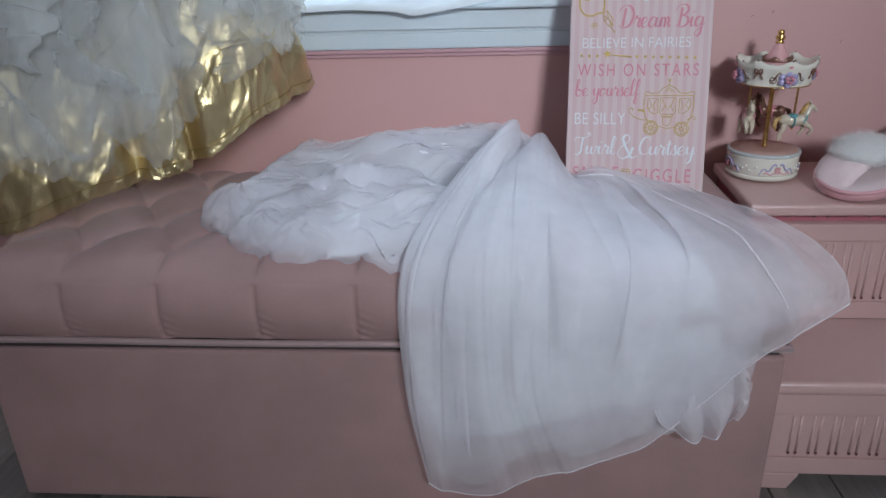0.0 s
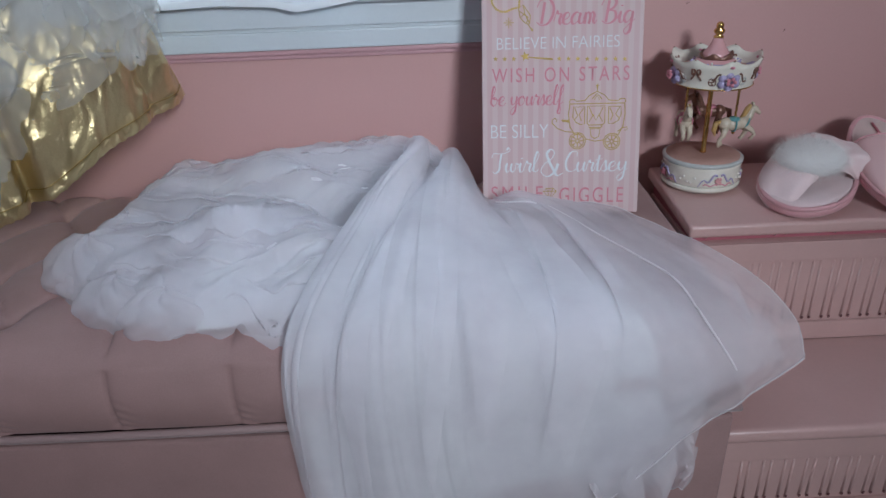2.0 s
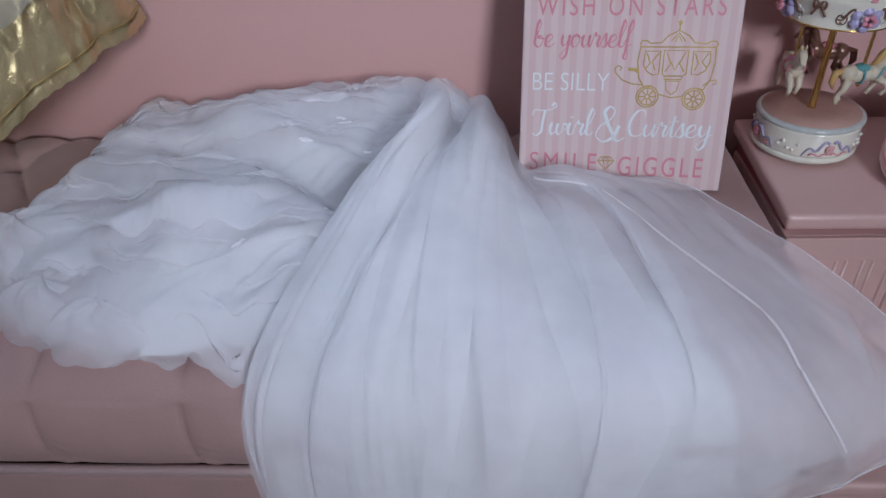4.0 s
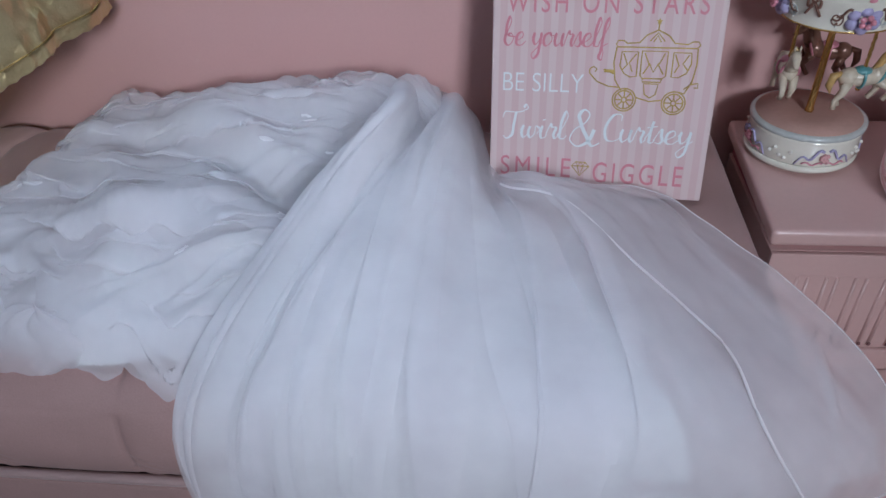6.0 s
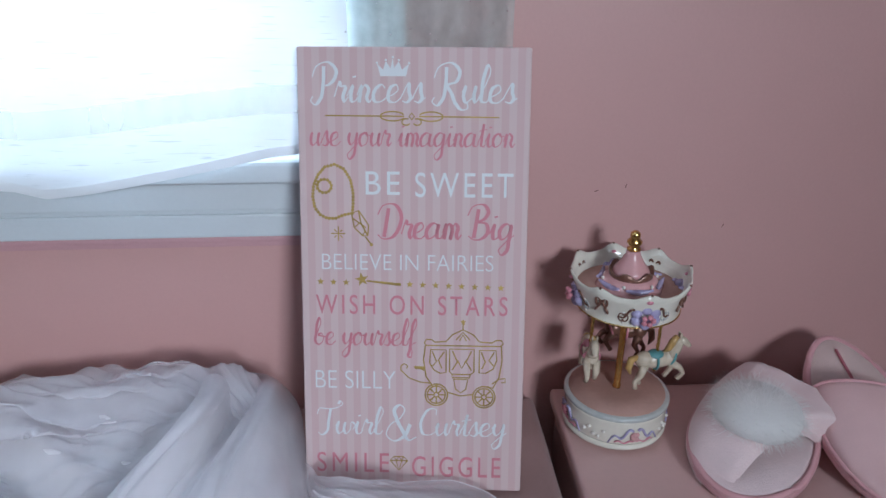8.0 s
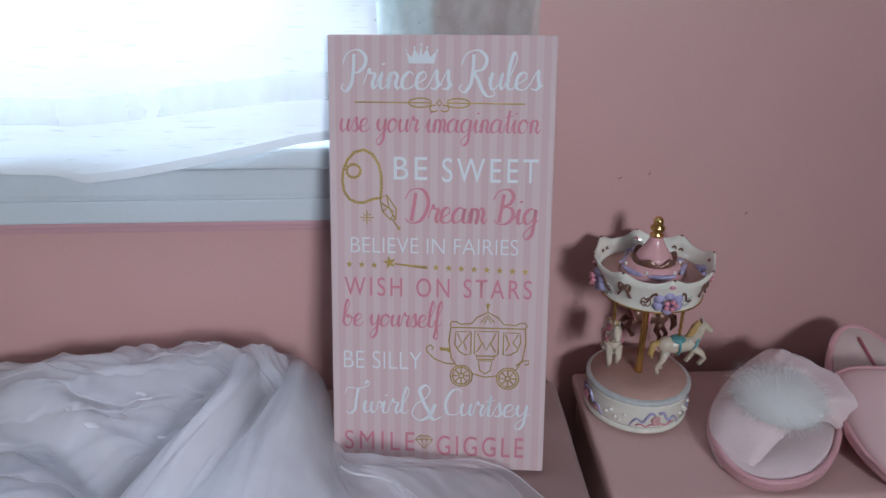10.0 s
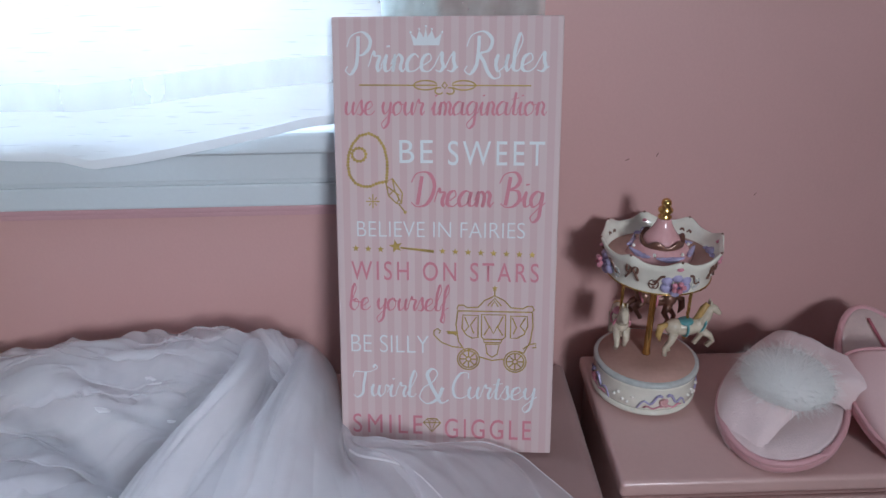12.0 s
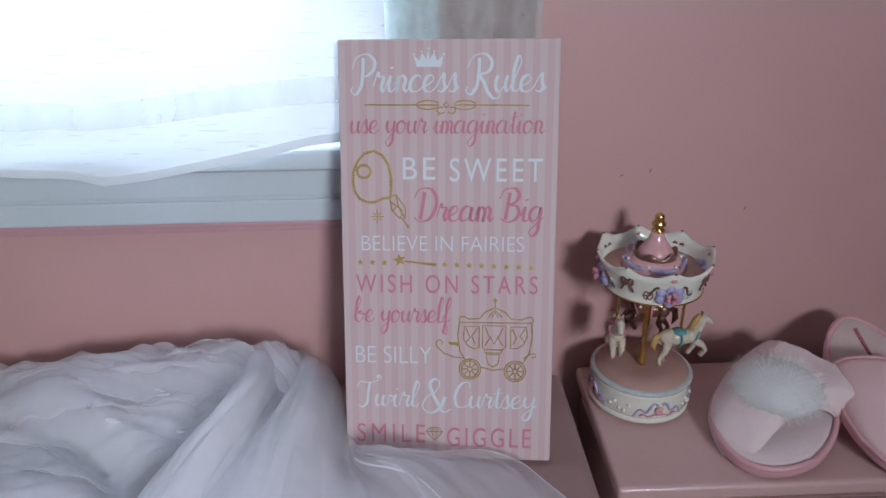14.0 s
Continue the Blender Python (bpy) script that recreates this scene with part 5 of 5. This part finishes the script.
# the heap of bodice and crushed layers
def heap_env(x, y):
    """Rise of the crushed layers over the pad, before folds."""
    f_ = spline([-0.54, -0.50, -0.40, -0.30, -0.20, -0.13, 0.0, 0.11], [1.19, 1.12, 1.035, 1.00, 0.985, 0.985, 1.06, 1.20], x)
    b_ = spline([-0.54, -0.50, -0.45, -0.37, -0.2, 0.0, 0.11], [1.26, 1.33, 1.42, 1.458, 1.468, 1.455, 1.42], x)
    hv = ((y - f_) / (b_ - f_)).clip(0, 1)
    hu = ((0.10 - x) / 0.555).clip(0, 1)
    rim = np.minimum(np.minimum(np.minimum(hv * 4, (1 - hv) * 7), (1 - hu) * 8), hu * 5.5).clip(0, 1)
    rim = np.sqrt(1 - (1 - rim) ** 2)
    env = 0.034 + 0.055 * smooth(0.35, 0.85, hv) * smooth(1.05, 0.45, hu) + 0.030 * np.exp(-((hv - 0.36) / 0.17) ** 2) * smooth(0.22, 0.5, hu)
    # the rolled waist and the hollow in front of it
    roll = y - spline([-0.5, -0.40, -0.295, -0.20, -0.12, -0.059, 0.05], [1.33, 1.335, 1.343, 1.325, 1.27, 1.235, 1.18], x)
    env = env + 0.014 * np.exp(-(roll / 0.020) ** 2) * smooth(0.02, -0.10, x) - 0.030 * np.exp(-((roll + 0.048) / 0.026) ** 2) * smooth(-0.34, -0.16, x) * smooth(0.02, -0.05, x)
    return rim * env, f_, b_


def heap(nu, nv, seed, lift, k, over, high, ragged=0.022):
    """Crushed layers: long folds that run out of the skirt's gathers and lie over one another."""
    hu, hv = np.meshgrid(np.linspace(0, 1, nu), np.linspace(0, 1, nv), indexing="ij")
    du, up = leaning(hv + 0.06 * hu, k, hu, seed, 3.2, over)
    du2, up2 = leaning(hv - 0.12 * hu, 2.3 * k, hu * 1.6, seed + 30, 3.6, over * 0.9)
    side = smooth(0, 0.06, hv) * smooth(1.0, 0.94, hv)
    x = 0.085 - hu * (0.535 + 0.012 * np.sin(seed)) + 0.010 * wob(hv * 9, hu * 5, seed + 12, 2) * hu
    _, f_, b_ = heap_env(x, np.full_like(x, 1.2))
    f_ = f_ - 0.010 + ragged * (0.3 + wob(x * 24, x * 0, seed + 1))
    b_ = np.minimum(b_ + 0.5 * ragged * wob(x * 20, x * 0, seed + 2), 1.478)
    y = f_ + (b_ - f_) * (hv + (du + du2) * side).clip(0, 1)
    e, _, _ = heap_env(x, y)
    ease = smooth(0, 0.03, e)
    lump = wob(x * 30 + 9 * y, y * 28, 77, 2) * 0.011 * smooth(0.30, 0.75, hu) + 0.006 * wob(x * 44, y * 40, seed + 6, 2)
    dx, dy = 0.14 - x, y - 1.28
    th = np.arctan2(dy, dx) + 0.10 * wob(x * 7, y * 7, seed + 3, 2)
    crease = 0.016 * (ridged(np.hypot(dx, dy) * 7, th * 15, seed + 8, 2) - 0.5) + 0.006 * (ridged(x * 26 + 8 * y, y * 24, seed + 17, 2) - 0.5)
    z = pad_only(x, y) + e + ease * (lift + lump + crease + high * side * (up + 0.45 * up2))
    return np.stack([x, y, np.maximum(z, pad_only(x, y) + 0.001)], -1)


mesh_of("bodice", heap(170, 120, 100, -0.012, 5, 0.4, 0.005)[:112, :80], M_LINING, "crushed ivory bodice")
crush = heap(260, 180, 130, -0.003, 5, 1.9, 0.0085)
mesh_of("crushed_tulle", crush[:205], M_NET_DENSE, "crushed white tulle layers")
mesh_of("crushed_tulle", heap(280, 190, 160, 0.006, 5, 2.8, 0.0090), M_NET, "sheer crushed white tulle")
mesh_of("crushed_tulle", heap(280, 190, 190, 0.015, 6, 2.8, 0.0085, 0.030), M_NET, "sheer crushed white tulle")


def puff(c, r, seed, material, deep=0.16):
    """A loose bubble of net with folds."""
    a_, b_ = np.meshgrid(np.linspace(0, 2 * np.pi, 70), np.linspace(0.02, np.pi * 0.98, 40), indexing="ij")
    d = 1 + deep * wob(np.cos(a_) * 3 + 2 * np.cos(b_), np.sin(a_) * 3, seed) + deep * 0.7 * (np.abs(np.sin(3.5 * a_ + 1.4 * np.cos(3 * b_) + seed)) - 0.5)
    d = d * (1 - smooth(5.6, 6.283, a_)) + d[:1] * smooth(5.6, 6.283, a_)
    x = c[0] + r[0] * d * np.sin(b_) * np.cos(a_)
    y = c[1] + r[1] * d * np.sin(b_) * np.sin(a_)
    z = np.maximum(c[2] + r[2] * d * np.cos(b_), 0.447)
    return mesh_of("tulle_puff", np.stack([x, y, z], -1), material, "sheer bubble of loose tulle")


puff((-0.440, 1.135, 0.492), (0.066, 0.068, 0.052), 1, M_NET)
puff((-0.446, 1.13, 0.488), (0.050, 0.052, 0.040), 12, M_NET)
puff((-0.410, 1.20, 0.496), (0.060, 0.060, 0.046), 6, M_NET)
puff((-0.375, 1.055, 0.478), (0.058, 0.052, 0.042), 2, M_NET)
puff((-0.300, 1.020, 0.472), (0.062, 0.040, 0.044), 3, M_NET)
puff((-0.418, 1.365, 0.496), (0.046, 0.062, 0.036), 4, M_NET)
puff((-0.380, 1.420, 0.508), (0.056, 0.040, 0.038), 5, M_NET)


def ribbon(pts, width, seed, label):
    k = np.linspace(0, 1, 120)
    c = spline(np.linspace(0, 1, len(pts)), np.array(pts), k)
    t_ = np.gradient(c, axis=0)
    t_ /= np.linalg.norm(t_, axis=1, keepdims=True)
    s_ = np.cross(t_, [0, 0, 1.0])
    w_ = np.linspace(-0.5, 0.5, 12)
    K, W = np.meshgrid(k, w_, indexing="ij")
    up = 0.006 * (1 - (2 * W) ** 2) + 0.0012 * np.sin(60 * K + 4 * np.sin(9 * K)) * np.abs(W) * 2 + 0.003 * wob(K * 30, W * 5, seed)
    g_ = c[:, None, :] + s_[:, None, :] * (W * width * (0.8 + 0.25 * np.sin(7 * K + seed)))[..., None]
    flat_ = crush.reshape(-1, 3)[::3]
    for i in range(g_.shape[0]):
        d2 = (flat_[:, None, 0] - g_[i][None, :, 0]) ** 2 + (flat_[:, None, 1] - g_[i][None, :, 1]) ** 2
        g_[i, :, 2] = flat_[d2.argmin(0), 2] + 0.0
    g_[..., 2] = np.apply_along_axis(lambda c_: np.convolve(np.pad(c_, 12, mode="edge"), np.ones(25) / 25, mode="valid"), 0, g_[..., 2])
    g_[..., 2] = 0.6 * g_[..., 2] + 0.4 * g_[..., 2].mean(1, keepdims=True)
    g_[..., 2] += up - 0.003
    return mesh_of("lace_band", g_, M_LACE, label)


ribbon([(-0.345, 1.338, 0.56), (-0.295, 1.343, 0.56), (-0.20, 1.325, 0.56), (-0.12, 1.27, 0.56), (-0.055, 1.232, 0.56)], 0.032, 1, "rolled ivory lace band")
ribbon([(-0.375, 1.275, 0.56), (-0.272, 1.244, 0.56), (-0.19, 1.20, 0.56), (-0.10, 1.14, 0.56)], 0.018, 5, "rolled ivory lace band")

# ---- the hanging gold petticoat with a cream tulle overskirt ----
coat = thing("gold_petticoat", pose(-0.78, 1.40, 1.62), "gold lame petticoat under cream tulle hung before the window", "petticoat")
HK = [0, 0.10, 0.19, 0.33, 0.43, 0.55, 0.70, 0.85, 1.0]
HEMG = [(-0.372, 1.440, 0.664), (-0.386, 1.335, 0.661), (-0.420, 1.268, 0.643), (-0.533, 1.200, 0.570), (-0.595, 1.165, 0.550), (-0.685, 1.100, 0.537), (-0.850, 1.060, 0.480), (-1.05, 1.10, 0.50), (-1.20, 1.36, 0.58)]
gu, gv = np.meshgrid(np.linspace(0, 1, 360), np.linspace(0, 1, 200), indexing="ij")


def petticoat(gu, gv, out, start, seed, crumple, pleat, streak=0.0):
    """From the hem (v=0) to the waist (v=1); start lifts the lower edge; out swells it."""
    h = spline(HK, np.array(HEMG), gu)
    waist = np.stack([-0.78 + 0.11 * np.cos(np.pi * gu), 1.40 - 0.085 * np.sin(np.pi * gu), np.full_like(gu, 1.55)], -1)
    s = start + (1 - start) * gv
    s3 = s[..., None]
    p = h * (1 - s3) + waist * s3
    bell = np.sin(np.pi * s.clip(0, 1) ** 0.8)
    ctr = np.array([-0.78, 1.46, 0.0])
    d = p - ctr
    d[..., 2] = 0
    d /= np.linalg.norm(d, axis=-1, keepdims=True) + 1e-6
    fade = smooth(0.0, 0.06, gu)
    w = gu + 0.012 * wob(gu * 12, s * 7, seed)
    pl = -2.6 * pleat * (np.exp(-((gu - 0.335 - 0.02 * s) / 0.013) ** 2) + 0.7 * np.exp(-((gu - 0.47) / 0.016) ** 2)) * smooth(0.7, 0.1, s) + pleat * (np.abs(np.sin(np.pi * 7 * w + 1.5 * np.sin(9 * w))) - 0.5) * (1 - 0.4 * s)
    cr = crumple * (1.3 * ridged(gu * 15 + 3 * s, s * 9, seed + 2, 2) - 0.65 + 0.40 * wob(gu * 40, s * 26, seed + 4, 3) * smooth(0.40, 0.0, s) + 0.30 * (ridged(gu * 95 + 9 * s, s * 60 + 9 * gu, seed + 6, 2) - 0.5) * smooth(0.5, 0.2, s))
    cr = cr + streak * (ridged(gu * 11 + 6 * s, s * 4 - 3 * gu, seed + 8, 2) - 0.5) + 0.35 * streak * (ridged(gu * 26 - 14 * s, s * 9, seed + 9, 2) - 0.5)
    p = p + d * ((0.05 * bell + out + pl + cr) * (0.25 + 0.75 * fade))[..., None]
    p[..., 2] += 0.4 * cr
    p[..., 1] = np.minimum(p[..., 1], 1.445)
    return p


gold = petticoat(gu, gv, 0.0, 0.0, 5, 0.013, 0.014)
under(coat, part("gold_skirt", sheet(gold[:, :150]), M_LAME, None, "crumpled gold lame skirt", smooth=True))
band = petticoat(gu, gv * 0.018, 0.0025, 0.0, 5, 0.013, 0.014)
band[..., 2] += 0.0009 * np.sin(300 * gu) * (1 - gv) - 0.002
under(coat, part("hem_band", sheet(band[:, ::12]), M_LAME, None, "puckered gold hem band", smooth=True))
under(coat, part("hem_stitch", tube([tuple(c) for c in petticoat(gu, gv * 0 + 0.020, 0.0040, 0.0, 5, 0.013, 0.014)[::2, 0]], 0.0009, n=5), M_FOIL, smooth=True))
for k, (out, st, amp) in enumerate(((0.014, 0.09, 0.006), (0.024, 0.12, 0.007), (0.034, 0.10, 0.007), (0.044, 0.17, 0.008), (0.056, 0.22, 0.008))):
    edge = st + 0.085 * wob(gu * 13, gu * 0, 70 + k, 2) + 0.045 * wob(gu * 34, gu * 0, 80 + k, 3) + 0.012 * (ridged(gu * 130, gu * 0, 84 + k, 2) - 0.5) + 0.10 * np.exp(-((gu - 0.27) / 0.10) ** 2) + 0.04 * smooth(0.15, 0.0, gu)
    du, up = leaning(gu + (0.45, -0.35, 0.15, -0.6, 0.3)[k] * gv, 4 + k, gv, 300 + 11 * k, 3.0, 2.1)
    du2, up2 = leaning(gu + (-0.5, 0.6, -0.2, 0.35, -0.7)[k] * gv, 9 + 2 * k, gv * 2, 340 + 11 * k, 3.4, 1.8)
    free = smooth(0.0, 0.05, gu)
    lay = petticoat((gu + (du + du2) * free).clip(0, 1), gv, out + free * (0.010 * up + 0.005 * up2), edge, 20 + 9 * k, amp, 0.006, 0.011)
    lay[..., 0] += 0.010 * (k + 1) * (1 - smooth(0.0, 0.2, gu)) * smooth(0.03, 0.25, gv) * (0.6 + 0.8 * wob(gv * 14, gu * 9, 90 + k))
    lay[..., 1] = np.minimum(lay[..., 1], 1.445)
    under(coat, part("tulle_layer", sheet(lay[:, :150]), M_NET_CREAM, None, "gathered cream tulle layer", smooth=True))
under(coat, part("waistband", tube([(-0.78 + 0.115 * math.cos(q / 20 * math.pi), 1.405 - 0.09 * math.sin(q / 20 * math.pi), 1.56) for q in range(21)], 0.014, n=8), M_LAME, smooth=True))
under(coat, part("hanger", tube([(-0.67, 1.41, 1.56), (-0.78, 1.43, 1.64), (-0.78, 1.450, 2.265), (-0.78, 1.462, 2.284), (-0.78, 1.484, 2.280), (-0.78, 1.486, 2.262)], 0.003, n=8), M_GOLD, smooth=True))

# ---- floor planks, cut to the walls ----
FX0, FX1, FY0, FY1 = -1.698, 2.198, -2.278, 1.498
cuts = {}
rows_ = int((FX1 - FX0) / 0.12)
wide = (FX1 - FX0) / rows_
for i in range(rows_):
    ends = [FY0] + [FY0 + 0.4 * (1 + i % 3) + 1.2 * j for j in range(4) if FY0 + 0.4 * (1 + i % 3) + 1.2 * j < FY1 - 0.05] + [FY1]
    for y0, y1 in zip(ends, ends[1:]):
        key = round(y1 - y0, 3)
        if key not in cuts:
            d = bpy.data.meshes.new("plank")
            bm = box(-wide / 2 + 0.001, wide / 2 - 0.001, -key / 2 + 0.001, key / 2 - 0.001, -0.012, 0.0, 0.0015, 1)
            bm.to_mesh(d)
            bm.free()
            d.materials.append(M_FLOOR)
            cuts[key] = d
        o = new("plank", cuts[key])
        o.location = (FX0 + wide * (i + 0.5), (y0 + y1) / 2, -0.0005 * (i % 2))
        under(floor, o)
